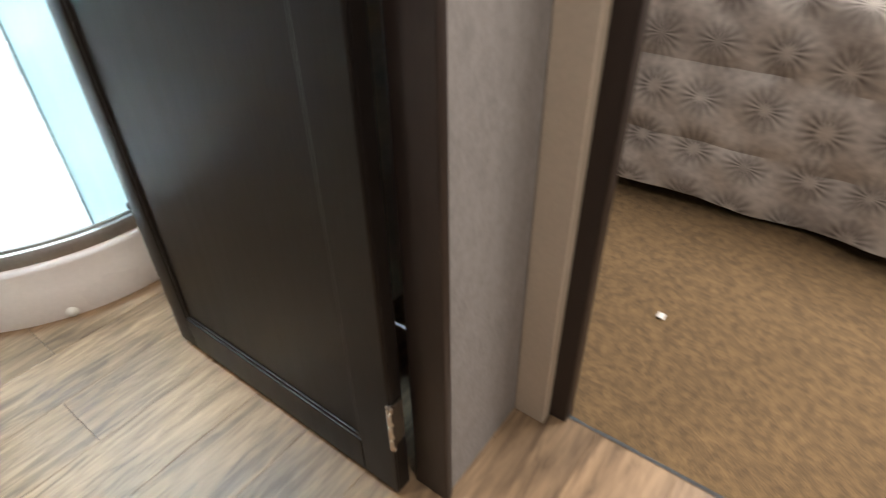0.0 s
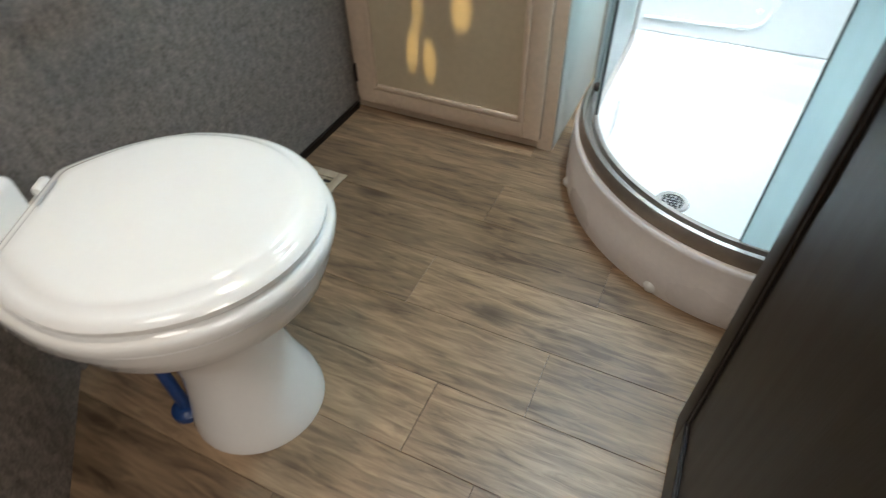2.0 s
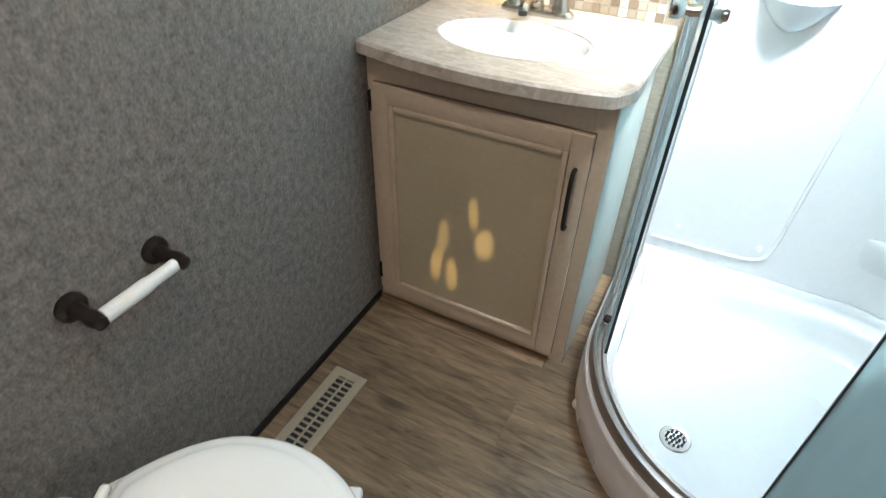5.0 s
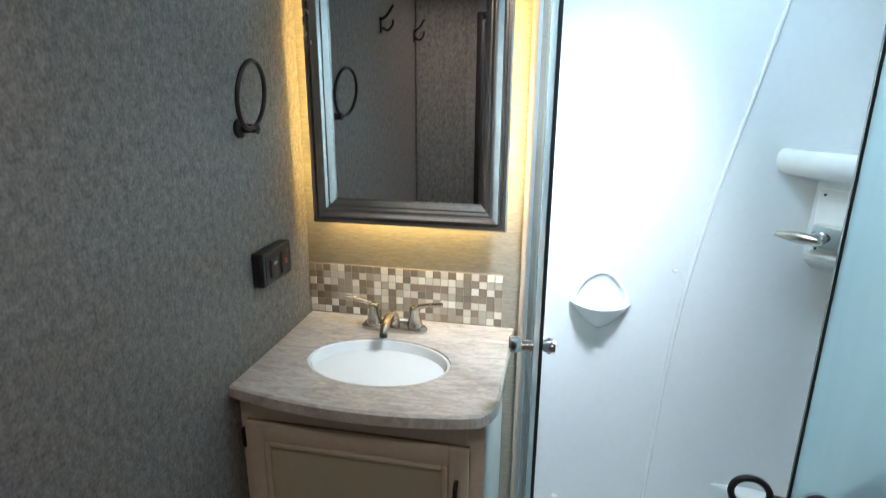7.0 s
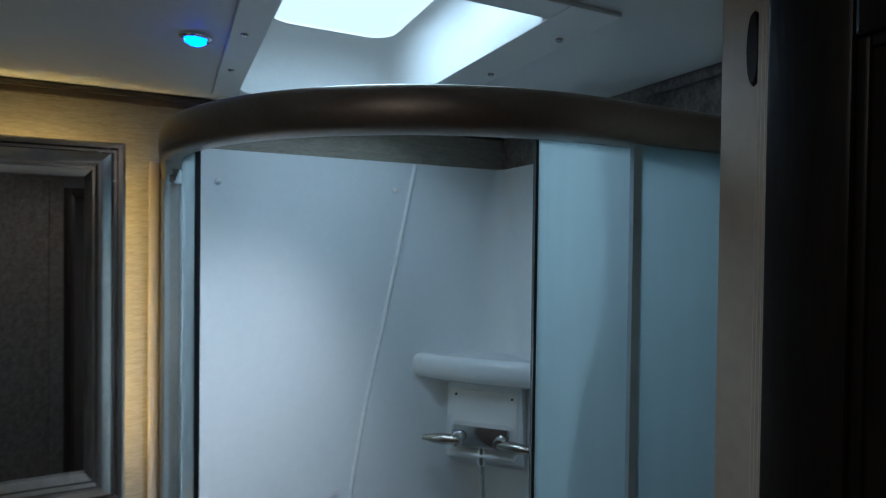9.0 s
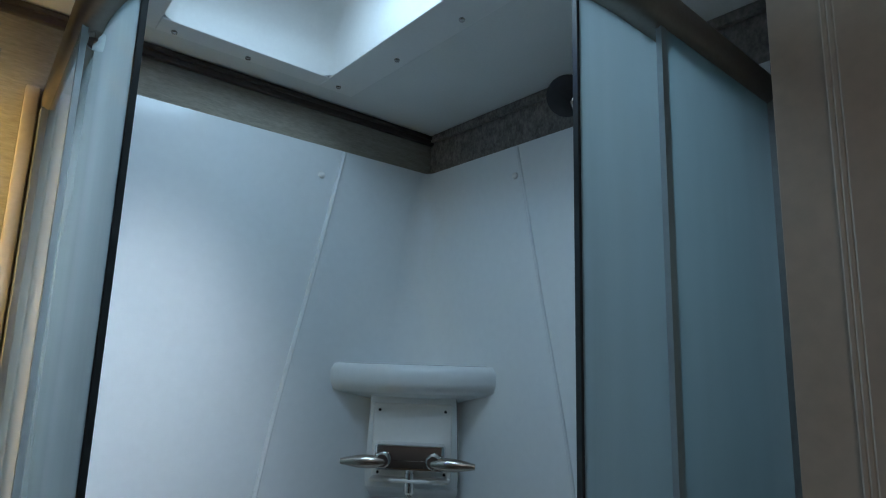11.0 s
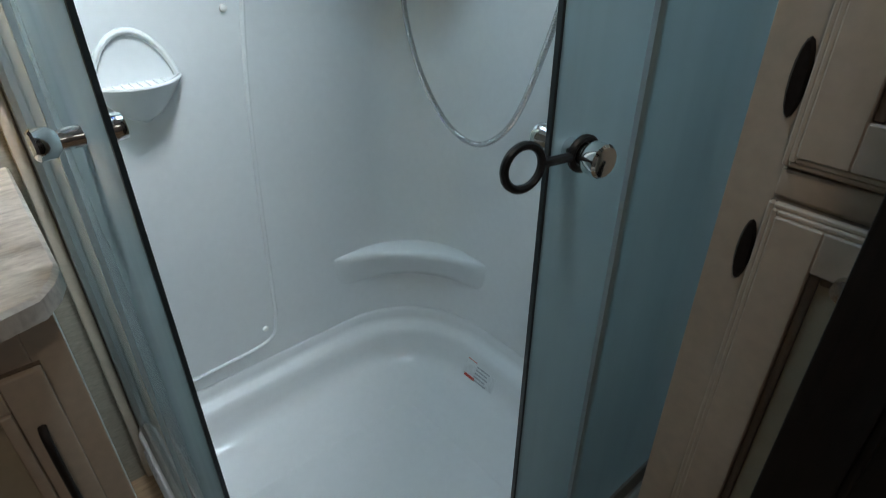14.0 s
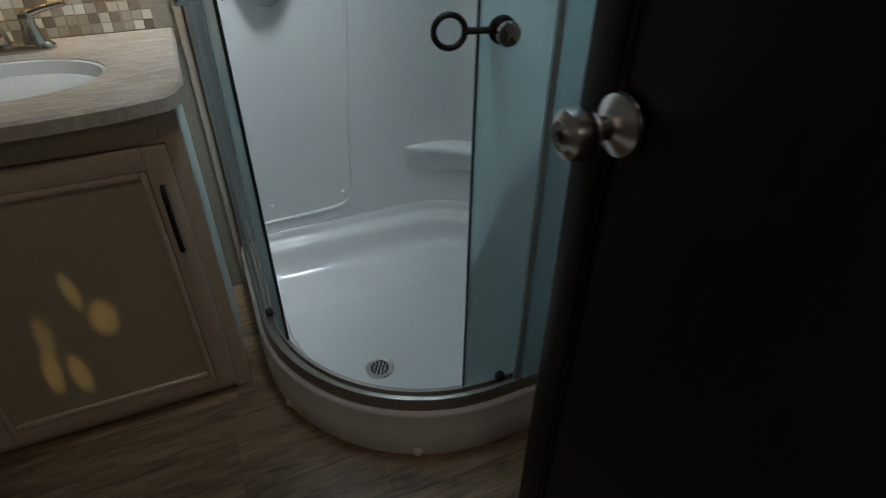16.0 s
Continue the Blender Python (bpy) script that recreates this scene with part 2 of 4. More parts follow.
M_TILE = ramped("mosaic_glaze", [(0.70, 0.64, 0.54), (0.27, 0.21, 0.155), (0.46, 0.39, 0.31), (0.21, 0.165, 0.125), (0.60, 0.54, 0.45), (0.37, 0.31, 0.24), (0.76, 0.71, 0.62), (0.25, 0.20, 0.15)], 0.22)
M_GROUT = material("beige_grout", (0.36, 0.31, 0.25), 0.8)
M_VENT = material("tan_metal_register", (0.36, 0.29, 0.21), 0.45, vary=0.06)
M_RED = material("red_print", (0.62, 0.07, 0.05), 0.5)
M_GREY = material("grey_print", (0.42, 0.44, 0.46), 0.5)
M_STICK = material("clear_white_sticker", (0.78, 0.80, 0.81), 0.35)
M_GREEN = material("green_print", (0.05, 0.4, 0.22), 0.5)
M_LED = glow("warm_led_strip", (1.0, 0.72, 0.24), 36.0)
M_BLUELED = glow("blue_led_lens", (0.01, 0.07, 1.0), 60.0)
# glow for the lenses of the added spot fixture
M_ADDEDLENS = glow("added_lens_glow", (1.0, 0.75, 0.35), 4.0)
M_DOME = glow("milky_skylight_dome", (0.80, 0.95, 1.0), 2.5)


# ---- mesh helpers ----
def finish(name, bm, mat, smooth=False, crease=38):
    bmesh.ops.recalc_face_normals(bm, faces=bm.faces)
    bm.normal_update()
    bm.edges.index_update()
    rims = []   # flat faces stay flat beside their narrow bevels
    for e in bm.edges if smooth else ():
        if len(e.link_faces) == 2 and e.calc_face_angle(0) > radians(12):
            small, large = sorted(f.calc_area() for f in e.link_faces)
            if large > 25 * small:
                rims.append(e.index)
    me = bpy.data.meshes.new(name)
    bm.to_mesh(me)
    bm.free()
    me.materials.append(mat)
    if smooth:
        for p in me.polygons:
            p.use_smooth = True
        me.set_sharp_from_angle(angle=radians(crease))
        for i in rims:
            me.edges[i].use_edge_sharp = True
    return me


def part(name, bm, mat, parent=None, label="", smooth=True, crease=38):
    ob = new(name, finish(name, bm, mat, smooth, crease))
    if parent:
        ob.parent = parent
    if label:
        ob["label"] = label
    return ob


def thing(name, label, category, group="", kind=""):
    return tagged(new(name), label, category, group, kind)


def structure(name, bm, mat, label, category, smooth=False):
    return tagged(part(name, bm, mat, None, "", smooth), label, category, "", "structure")


def add_box(bm, x0, x1, y0, y1, z0, z1, bevel=0.0, seg=2):
    r = bmesh.ops.create_cube(bm, size=1)
    for v in r["verts"]:
        v.co = ((x0 + x1) / 2 + v.co.x * (x1 - x0), (y0 + y1) / 2 + v.co.y * (y1 - y0), (z0 + z1) / 2 + v.co.z * (z1 - z0))
    if bevel:
        es = list({e for v in r["verts"] for e in v.link_edges})
        bmesh.ops.bevel(bm, geom=es, offset=bevel, segments=seg, affect="EDGES", profile=0.5)
    return bm


def box(x0, x1, y0, y1, z0, z1, bevel=0.0, seg=2):
    return add_box(bmesh.new(), x0, x1, y0, y1, z0, z1, bevel, seg)


def loft(rings, caps=True, closed=True, bm=None):
    """Joins rings of equal length into a skin."""
    bm = bm or bmesh.new()
    vs = [[bm.verts.new(p) for p in ring] for ring in rings]
    n = len(vs[0])
    for a, b in zip(vs, vs[1:]):
        for i in range(n if closed else n - 1):
            j = (i + 1) % n
            bm.faces.new((a[i], a[j], b[j], b[i]))
    if caps:
        bm.faces.new(vs[0][::-1])
        bm.faces.new(vs[-1])
    return bm


def lathe(profile, m=None, n=24, bm=None):
    """Turns (radius, height) pairs about z, then lays the form at m."""
    m = m or Matrix()
    rings = [[m @ Vector((r * math.cos(2 * math.pi * i / n), r * math.sin(2 * math.pi * i / n), h)) for i in range(n)] for r, h in profile]
    return loft(rings, bm=bm)


def tube(points, radius, n=10, bm=None, closed=False):
    pts = [Vector(p) for p in points]
    rings, side = [], None
    for i, p in enumerate(pts):
        a, b = (pts[i - 1], pts[(i + 1) % len(pts)]) if closed else (pts[max(i - 1, 0)], pts[min(i + 1, len(pts) - 1)])
        d = (b - a).normalized()
        if side is None:
            side = d.orthogonal().normalized()
        side = (side - d * side.dot(d)).normalized()
        up = d.cross(side)
        r = radius(i / (len(pts) - 1)) if callable(radius) else radius
        rings.append([p + side * math.cos(2 * math.pi * k / n) * r + up * math.sin(2 * math.pi * k / n) * r for k in range(n)])
    if closed:
        rings.append(rings[0])
    bm = bm or bmesh.new()
    loft(rings, caps=not closed, bm=bm)
    bmesh.ops.remove_doubles(bm, verts=bm.verts, dist=1e-6)
    return bm


def smooth_path(points, n=12):
    """Catmull-Rom through the points."""
    p = [Vector(q) for q in points]
    p = [p[0] * 2 - p[1]] + p + [p[-1] * 2 - p[-2]]
    out = []
    for i in range(1, len(p) - 2):
        for k in range(n):
            t = k / n
            out.append(0.5 * (2 * p[i] + (p[i + 1] - p[i - 1]) * t + (2 * p[i - 1] - 5 * p[i] + 4 * p[i + 1] - p[i + 2]) * t * t + (3 * p[i] - p[i - 1] - 3 * p[i + 1] + p[i + 2]) * t ** 3))
    return out + [p[-2]]


def on_axis(origin, direction):
    return Matrix.Translation(origin) @ Vector(direction).to_track_quat("Z", "Y").to_matrix().to_4x4()


# ---- plan ----
CEIL = 2.015          # ceiling height
EAST = 1.56           # wall behind the shower
SOUTH = -1.78         # inner face of the door wall
CX, CY = 1.16, -0.405  # centre of the shower's rounded front


# ---- the setting ----
structure("subfloor", box(-0.1, 1.39, -3.2, 0.1, -0.06, -0.004), M_JOINT, "dark joints under the vinyl planks", "floor")
structure("ground", box(-60, 60, -60, 60, -0.9, -0.8), M_VENT, "bare ground under the vehicle", "ground")
structure("wall_north", box(-0.08, EAST + 0.08, 0, 0.08, 0, CEIL), M_LINEN, "tan linen wallpaper on the vanity wall", "wall")
structure("wall_west", box(-0.08, 0, -1.5, 0, 0, CEIL), M_WALL, "grey felt-textured wallpaper", "wall")
structure("wall_east", box(EAST, EAST + 0.08, SOUTH, 0, 0, CEIL), M_WALL, "grey felt-textured wallpaper", "wall")


def angled_wall():
    a, b, h = Vector((0, -1.5, 0)), Vector((0.27, -1.76, 0)), Vector((0, 0, CEIL))
    o = Vector((-0.06, -0.06, 0))
    return loft([[a, b, b + o, a + o], [a + h, b + h, b + o + h, a + o + h]])


structure("wall_angled", angled_wall(), M_WALL, "grey textured panel angled towards the door", "wall")
trim = thing("panel_trim", "thin grey corner strip between wall panels", "trim", kind="structure")
part("strip", tube([(0.006, -1.497, 0), (0.006, -1.497, CEIL)], 0.006, 8), M_WALL, trim)
q0, q1, up = Vector((0.226, -1.7176, 0)), Vector((0.272, -1.7619, 0)), Vector((0, 0, CEIL))
out = Vector((0.0028, 0.0028, 0))
part("strip", loft([[q0, q1, q1 + out, q0 + out], [q0 + up, q1 + up, q1 + out + up, q0 + out + up]]), M_WALL, trim)
structure("wall_south_jamb_side", box(0.12, 0.27, -1.86, -1.765, 0, CEIL), M_HALL, "pale hall wallpaper beside the door", "wall")
structure("wall_south", box(1.129, 1.345, -1.832, SOUTH, 0, CEIL), M_HALL, "pale grey wallpaper beside the door", "wall")
structure("wall_south_closing", box(1.345, EAST + 0.08, -1.832, SOUTH, 0, CEIL), M_HALL, "pale grey wallpaper", "wall")
structure("wall_over_door", box(0.27, 1.129, -1.86, SOUTH, 1.92, CEIL), M_HALL, "pale wallpaper over the door", "wall")
structure("door_jamb_cream", box(1.345, 1.372, -1.895, -1.832, 0, CEIL, 0.003), M_CREAM, "cream jamb at the bedroom opening", "trim")
structure("door_casing_bedroom", box(1.372, 1.402, -1.93, -1.832, 0, CEIL, 0.004), M_CASING, "dark brown casing of the bedroom opening", "trim")
casing = thing("door_casing", "espresso brown casing round the bathroom door", "door frame", kind="structure")
part("jamb", box(1.113, 1.129, -1.839, -1.772, 0, 1.92, 0.003), M_CASING, casing)
part("jamb", box(0.27, 0.302, -1.87, -1.768, 0, 1.92, 0.003), M_CASING, casing)
part("head", box(0.302, 1.113, -1.87, -1.772, 1.89, 1.92, 0.003), M_CASING, casing)
structure("wall_hall_west", box(-0.1, 0.12, -3.2, -1.765, 0, CEIL), M_HALL, "pale hall wallpaper", "wall")
structure("wall_hall_south", box(-0.1, 1.4, -3.28, -3.2, 0, CEIL), M_HALL, "pale hall wallpaper", "wall")
structure("wall_bedroom_west", box(1.36, 1.4, -3.9, -2.75, 0, CEIL), M_HALL, "pale bedroom wallpaper", "wall")
structure("wall_bedroom_north", box(EAST + 0.08, 4.3, -1.22, -1.14, 0, CEIL), M_HALL, "pale bedroom wallpaper", "wall")
structure("wall_bedroom_closet", box(EAST + 0.08, EAST + 0.1, -1.84, -1.14, 0, CEIL), M_HALL, "pale bedroom wallpaper", "wall")
structure("wall_bedroom_south", box(1.36, 4.3, -3.98, -3.9, 0, CEIL), M_HALL, "pale bedroom wallpaper", "wall")
structure("wall_bedroom_east", box(4.22, 4.3, -3.9, -1.22, 0, CEIL), M_HALL, "pale bedroom wallpaper", "wall")
structure("bedroom_ceiling", box(1.36, 4.3, -3.98, -1.14, CEIL, CEIL + 0.05), M_CEIL, "white ceiling panel", "ceiling")


def carpet():
    bm = bmesh.new()
    nx, ny = 80, 80
    vs = [[bm.verts.new((1.39 + 2.9 * i / nx, -4.0 + 2.9 * j / ny, 0.004 + 0.005 * noise.noise((i * 0.9, j * 0.9, 0)) + 0.003)) for j in range(ny + 1)] for i in range(nx + 1)]
    for i in range(nx):
        for j in range(ny):
            bm.faces.new((vs[i][j], vs[i + 1][j], vs[i + 1][j + 1], vs[i][j + 1]))
    return bm


structure("carpet", carpet(), M_CARPET, "tan cut-pile carpet in the bedroom", "carpet", True)

SX0, SX1, SY0, SY1 = 0.83, 1.165, -0.755, -0.14   # skylight opening


def ceiling_mesh():
    bm = bmesh.new()
    for a in ((-0.08, SX0, -3.25, 0.08), (SX1, EAST + 0.08, -1.84, 0.08), (SX0, SX1, SY1, 0.08), (SX0, SX1, -3.25, SY0), (SX1, 1.4, -3.25, -1.84)):
        add_box(bm, *a, CEIL, CEIL + 0.05)
    return bm


structure("ceiling", ceiling_mesh(), M_CEIL, "smooth white ceiling panel", "ceiling")
crown = thing("crown_trim", "dark brown strip under the ceiling", "trim", kind="structure")
part("strip", box(0, EAST, -0.016, 0, CEIL - 0.026, CEIL, 0.004), M_TRIM, crown)
part("strip", box(0, EAST, -0.022, 0, CEIL - 0.014, CEIL - 0.002, 0.003), M_TRIM, crown)
part("strip", box(EAST - 0.014, EAST, -1.0, -0.016, CEIL - 0.02, CEIL, 0.003), M_WALL, crown)
base = thing("baseboard", "thin dark strip along the wall foot", "trim", kind="structure")
part("strip", box(0, 0.009, -1.49, -0.46, 0, 0.022, 0.002), M_DARK, base)


# ---- skylight ----
def skylight():
    t = thing("skylight", "white moulded skylight with a milky lit dome", "skylight")
    bm = bmesh.new()
    for a in ((SX0 - 0.05, SX0, SY0 - 0.05, SY1 + 0.05), (SX1, SX1 + 0.085, SY0 - 0.05, SY1 + 0.05), (SX0, SX1, SY1, SY1 + 0.05), (SX0, SX1, SY0 - 0.05, SY0)):
        add_box(bm, *a, CEIL - 0.007, CEIL - 0.0005, 0.002)
    part("flange", bm, M_PLASTIC, t)

    def ring(x0, x1, y0, y1, z, r, n=6):
        out = []
        for (x, y), a0 in (((x1 - r, y1 - r), 0), ((x0 + r, y1 - r), 90), ((x0 + r, y0 + r), 180), ((x1 - r, y0 + r), 270)):
            out += [(x + r * math.cos(radians(a0 + 90 * k / n)), y + r * math.sin(radians(a0 + 90 * k / n)), z) for k in range(n + 1)]
        return out
    tx0, tx1, ty0, ty1 = 0.865, 1.125, -0.70, -0.24
    rings = [ring(SX0, SX1, SY0, SY1, CEIL - 0.004, 0.02), ring(SX0 + 0.004, SX1 - 0.004, SY0 + 0.004, SY1 - 0.004, CEIL + 0.03, 0.03)]
    for k in range(1, 7):
        a = k / 6
        b = a ** 1.6
        rings.append(ring(SX0 + 0.004 + (tx0 - SX0) * b, SX1 - 0.004 - (SX1 - tx1) * b, SY0 + 0.004 + (ty0 - SY0) * b, SY1 - 0.004 - (SY1 - ty1) * b, CEIL + 0.03 + 0.085 * math.sin(a * math.pi / 2), 0.03 + 0.02 * a))
    part("well", loft(rings, caps=False), M_PLASTIC, t)
    part("dome", loft([ring(0.85, 1.14, -0.72, -0.22, CEIL + 0.118, 0.05), ring(0.9, 1.08, -0.66, -0.30, CEIL + 0.17, 0.05)]), M_DOME, t, "milky white dome bright with daylight")
    for x, y in ((1.20, -0.118), (1.225, -0.306), (1.225, -0.5), (1.225, -0.7), (1.0, -0.105), (0.86, -0.105), (0.80, -0.3), (0.80, -0.5), (0.80, -0.7), (1.0, -0.78)):
        part("screw", lathe([(0.001, -0.004), (0.005, -0.003), (0.006, 0)], pose(x, y, CEIL - 0.007)), M_STEEL, t)


skylight()


def puck_lamp():
    t = thing("accent_light", "small round blue accent light in the ceiling", "light")
    m = pose(0.736, -0.437, CEIL)
    part("bezel", lathe([(0.024, 0), (0.024, -0.004), (0.02, -0.007), (0.016, -0.006)], m), M_CHROME, t)
    part("lens", lathe([(0.016, -0.004), (0.0155, -0.010), (0.009, -0.014), (0.001, -0.015)], m), M_BLUELED, t, "glowing blue lens")


puck_lamp()


# ---- shower ----
def stations(kind):
    """Places along the shower's front: a centre and the way out from it."""
    left = lambda y0, y1: [(CX, y0 + (y1 - y0) * k / 4, -1, 0) for k in range(5)]
    arc = lambda a0, a1, n: [(CX, CY, math.cos(radians(a0 + (a1 - a0) * k / n)), math.sin(radians(a0 + (a1 - a0) * k / n))) for k in range(n + 1)]
    right = lambda x0, x1: [(x0 + (x1 - x0) * k / 4, CY, 0, -1) for k in range(5)]
    if kind == "front":
        return left(-0.003, CY)[:-1] + arc(180, 270, 36) + right(CX, EAST - 0.003)[1:]
    if kind == "slide_left":
        return left(-0.1, CY)[:-1] + arc(180, 195.5, 8)
    if kind == "slide_right":
        return arc(261, 270, 8) + right(CX, 1.44)[1:]
    if kind == "fixed_left":
        return left(-0.03, -0.38)
    return right(1.224, EAST - 0.03)


def run(kind, profile, bm=None):
    rings = [[(cx + nx * r, cy + ny * r, z) for r, z in profile] for cx, cy, nx, ny in stations(kind)]
    return loft(rings, bm=bm)


def shower_pan():
    t = thing("shower_pan", "white acrylic shower pan with a curved curb", "shower base")
    part("curb", run("front", [(0.40, 0.02), (0.486, 0.0), (0.488, 0.012), (0.4885, 0.088), (0.484, 0.094), (0.486, 0.140), (0.483, 0.152), (0.474, 0.157), (0.425, 0.157), (0.41, 0.14)]), M_PAN, t, "rounded off-white curb with a moulded line", crease=50)
    wall = [(0.0, 0.186), (0.010, 0.186), (0.015, 0.181), (0.018, 0.163), (0.022, 0.154), (0.030, 0.150), (0.048, 0.145), (0.057, 0.138), (0.063, 0.122), (0.071, 0.092), (0.085, 0.068), (0.12, 0.052), (0.17, 0.043), (0.25, 0.031), (0.30, 0.012)]
    stat = [(x, 0, 0, -1) for x in (0.70, 0.9, 1.1, 1.25)] + [(EAST - 0.30 + 0.30 * math.cos(radians(a)), -0.30 + 0.30 * math.sin(radians(a)), -math.cos(radians(a)), -math.sin(radians(a))) for a in range(90, -1, -9)] + [(EAST, y, -1, 0) for y in (-0.4, -0.5, -0.7, -0.86)]
    part("rim", loft([[(x + nx * d, y + ny * d, z) for d, z in wall] for x, y, nx, ny in stat], caps=False, closed=False), M_FIBRE, t, crease=80)
    bm = bmesh.new()
    inner = [(cx + nx * 0.43, cy + ny * 0.43, 0.034) for cx, cy, nx, ny in stations("front")]
    inner += [(EAST - 0.002, -0.2, 0.034), (EAST - 0.08, -0.08, 0.034), (EAST - 0.2, -0.003, 0.034)]
    mid = bm.verts.new((0.962, -0.566, 0.022))
    vs = [bm.verts.new(p) for p in inner]
    for a, b in zip(vs, vs[1:] + vs[:1]):
        bm.faces.new((a, b, mid))
    part("pan_floor", bm, M_FIBRE, t)
    d = thing("shower_drain", "round satin steel drain strainer", "drain")
    m = pose(0.962, -0.566, 0.026)
    part("flange", lathe([(0.001, 0), (0.028, 0), (0.028, 0.002), (0.037, 0.003), (0.040, 0.0), (0.038, -0.004)], m, 32), M_STEEL, d)
    # black discs laid on the strainer paint the shade inside its holes
    for r, n in ((0.0, 1), (0.011, 6), (0.022, 12)):
        for k in range(n):
            a = 2 * math.pi * k / n
            part("hole_shade_disc", lathe([(0.0035, 0), (0.0035, 0.001)], pose(0.962 + r * math.cos(a), -0.566 + r * math.sin(a), 0.0285), 8), M_BLACK, d)
    for ang in (200.5, 246.5, 288):
        ca, sa = math.cos(radians(ang)), math.sin(radians(ang))
        c = thing("sealant_dab", "dab of white sealant at the curb's foot", "sealant", "sealant along the curb")
        m = on_axis((CX + 0.488 * ca, CY + 0.488 * sa, 0.016), (ca, sa, 0.3))
        part("dab", lathe([(0.016, -0.004), (0.012, 0.004), (0.002, 0.009)], m, 10), M_PLASTIC, c)


shower_pan()


def surround():
    t = thing("shower_surround", "glossy white moulded shower wall surround", "shower wall")
    z0, z1, d, r = 0.20, 1.905, 0.012, 0.07
    def plan(r):
        f = [(0.70, -d), (0.9, -d), (1.15, -d)] + [(EAST - d - r + r * math.cos(radians(a)), -d - r + r * math.sin(radians(a))) for a in range(90, -1, -6)] + [(EAST - d, y) for y in (-0.4, -0.6, -0.87)]
        return f
    levels = [(0.188, 0.27), (0.3, 0.24), (0.42, 0.21), (0.6, 0.18), (0.9, 0.15), (1.2, 0.125), (1.5, 0.10), (1.75, 0.07), (1.88, 0.035), (1.905, 0.02)]
    rows = [[(x, y, z) for x, y in plan(r)] for z, r in levels]
    rows.append([(x + (0.006 if y < -0.02 else 0), y + (0.006 if y > -0.02 else 0), 1.907) for x, y in plan(0.02)])
    rows.append([(0.70, -0.001, 1.907)] * 3 + [(EAST - 0.001, -0.001, 1.907)] * 16 + [(EAST - 0.001, y, 1.907) for y in (-0.4, -0.6, -0.87)])
    part("panel", loft(rows, caps=False, closed=False), M_FIBRE, t)
    ridge = [(1.285, 1.90), (1.215, 1.56), (1.150, 1.26), (1.105, 0.97), (1.083, 0.70), (1.070, 0.42), (1.062, 0.29), (1.035, 0.245), (0.95, 0.232), (0.74, 0.226)]
    part("ridge", tube(smooth_path([(x, -d, z) for x, z in ridge]), 0.006, 8), M_FIBRE, t)
    part("ridge", tube(smooth_path([(EAST - d, -(EAST - x) - 0.06, z) for x, z in ridge[:6]]), 0.004, 8), M_FIBRE, t)

    c = Vector((EAST - d, -d, 0))
    u, v = Vector((1, -1, 0)).normalized(), Vector((-1, -1, 0)).normalized()

    def corner(half, bow, z, n=14):
        """A corner plan: its chord bows out into the room."""
        out = []
        for k in range(n + 1):
            s = -half + 2 * half * k / n
            out.append(c + u * s + v * (half + bow * (1 - (s / half) ** 2)) + Vector((0, 0, z)))
        return out + [c + v * 0.01 + Vector((0, 0, z))]
    part("corner_shelf", loft([corner(0.05, 0.03, 1.29), corner(0.11, 0.02, 1.32), corner(0.168, 0.014, 1.338), corner(0.182, 0.016, 1.346), corner(0.187, 0.018, 1.365), corner(0.187, 0.018, 1.39), corner(0.18, 0.014, 1.402), corner(0.165, 0.01, 1.404), corner(0.15, 0.006, 1.394)]), M_FIBRE, t, "moulded corner shelf over the mixer", crease=60)

    def block(half, w, z):
        q = [(-half, 0.03), (-half, w), (half, w), (half, 0.03)]
        return [c + u * a + v * b + Vector((0, 0, z)) for a, b in q]
    part("mixer_block", loft([block(0.1, 0.1, 1.10), block(0.105, 0.142, 1.13), block(0.105, 0.15, 1.16), block(0.098, 0.150, 1.33), block(0.098, 0.150, 1.37)]), M_FIBRE, t)
    def swell(f, z, half=0.215, deep=0.072, n=28):
        """The foot rest's plan: it swells out of the rounded corner and fades at both ends."""
        out, r = [], 0.315 - 0.25 * z
        for k in range(n + 1):
            q = -half + 2 * half * k / n
            w = r * math.sqrt(2) - math.sqrt(max(0, r * r - q * q)) if abs(q) < r / math.sqrt(2) else abs(q)
            out.append(c + u * q + v * (w - 0.004 + deep * f * (1 - (q / half) ** 2)) + Vector((0, 0, z)))
        return out + [c + v * 0.01 + Vector((0, 0, z))]
    ledge = ((-0.5, 0.285), (0.10, 0.302), (0.34, 0.325), (0.58, 0.348), (0.80, 0.368), (0.95, 0.384), (1.0, 0.394), (0.97, 0.402), (0.86, 0.407), (0.3, 0.409))
    part("foot_rest", loft([swell(*q) for q in ledge]), M_FIBRE, t, "rounded moulded foot rest in the corner", crease=80)
    for x, z in ((1.078, 1.068), (1.228, 1.833), (1.031, 0.285), (0.80, 1.833), (0.80, 0.285)):
        part("screw_cap", lathe([(0.008, 0), (0.0075, 0.004), (0.004, 0.006), (0.0005, 0.0065)], on_axis((x, -d, z), (0, -1, 0)), 12), M_PLASTIC, t)
    part("screw_cap", lathe([(0.008, 0), (0.0075, 0.004), (0.004, 0.006), (0.0005, 0.0065)], on_axis((EAST - d, -0.33, 1.833), (-1, 0, 0)), 12), M_PLASTIC, t)

    s = thing("soap_dish", "white moulded half-round soap dish on the surround", "soap dish")
    rings = []
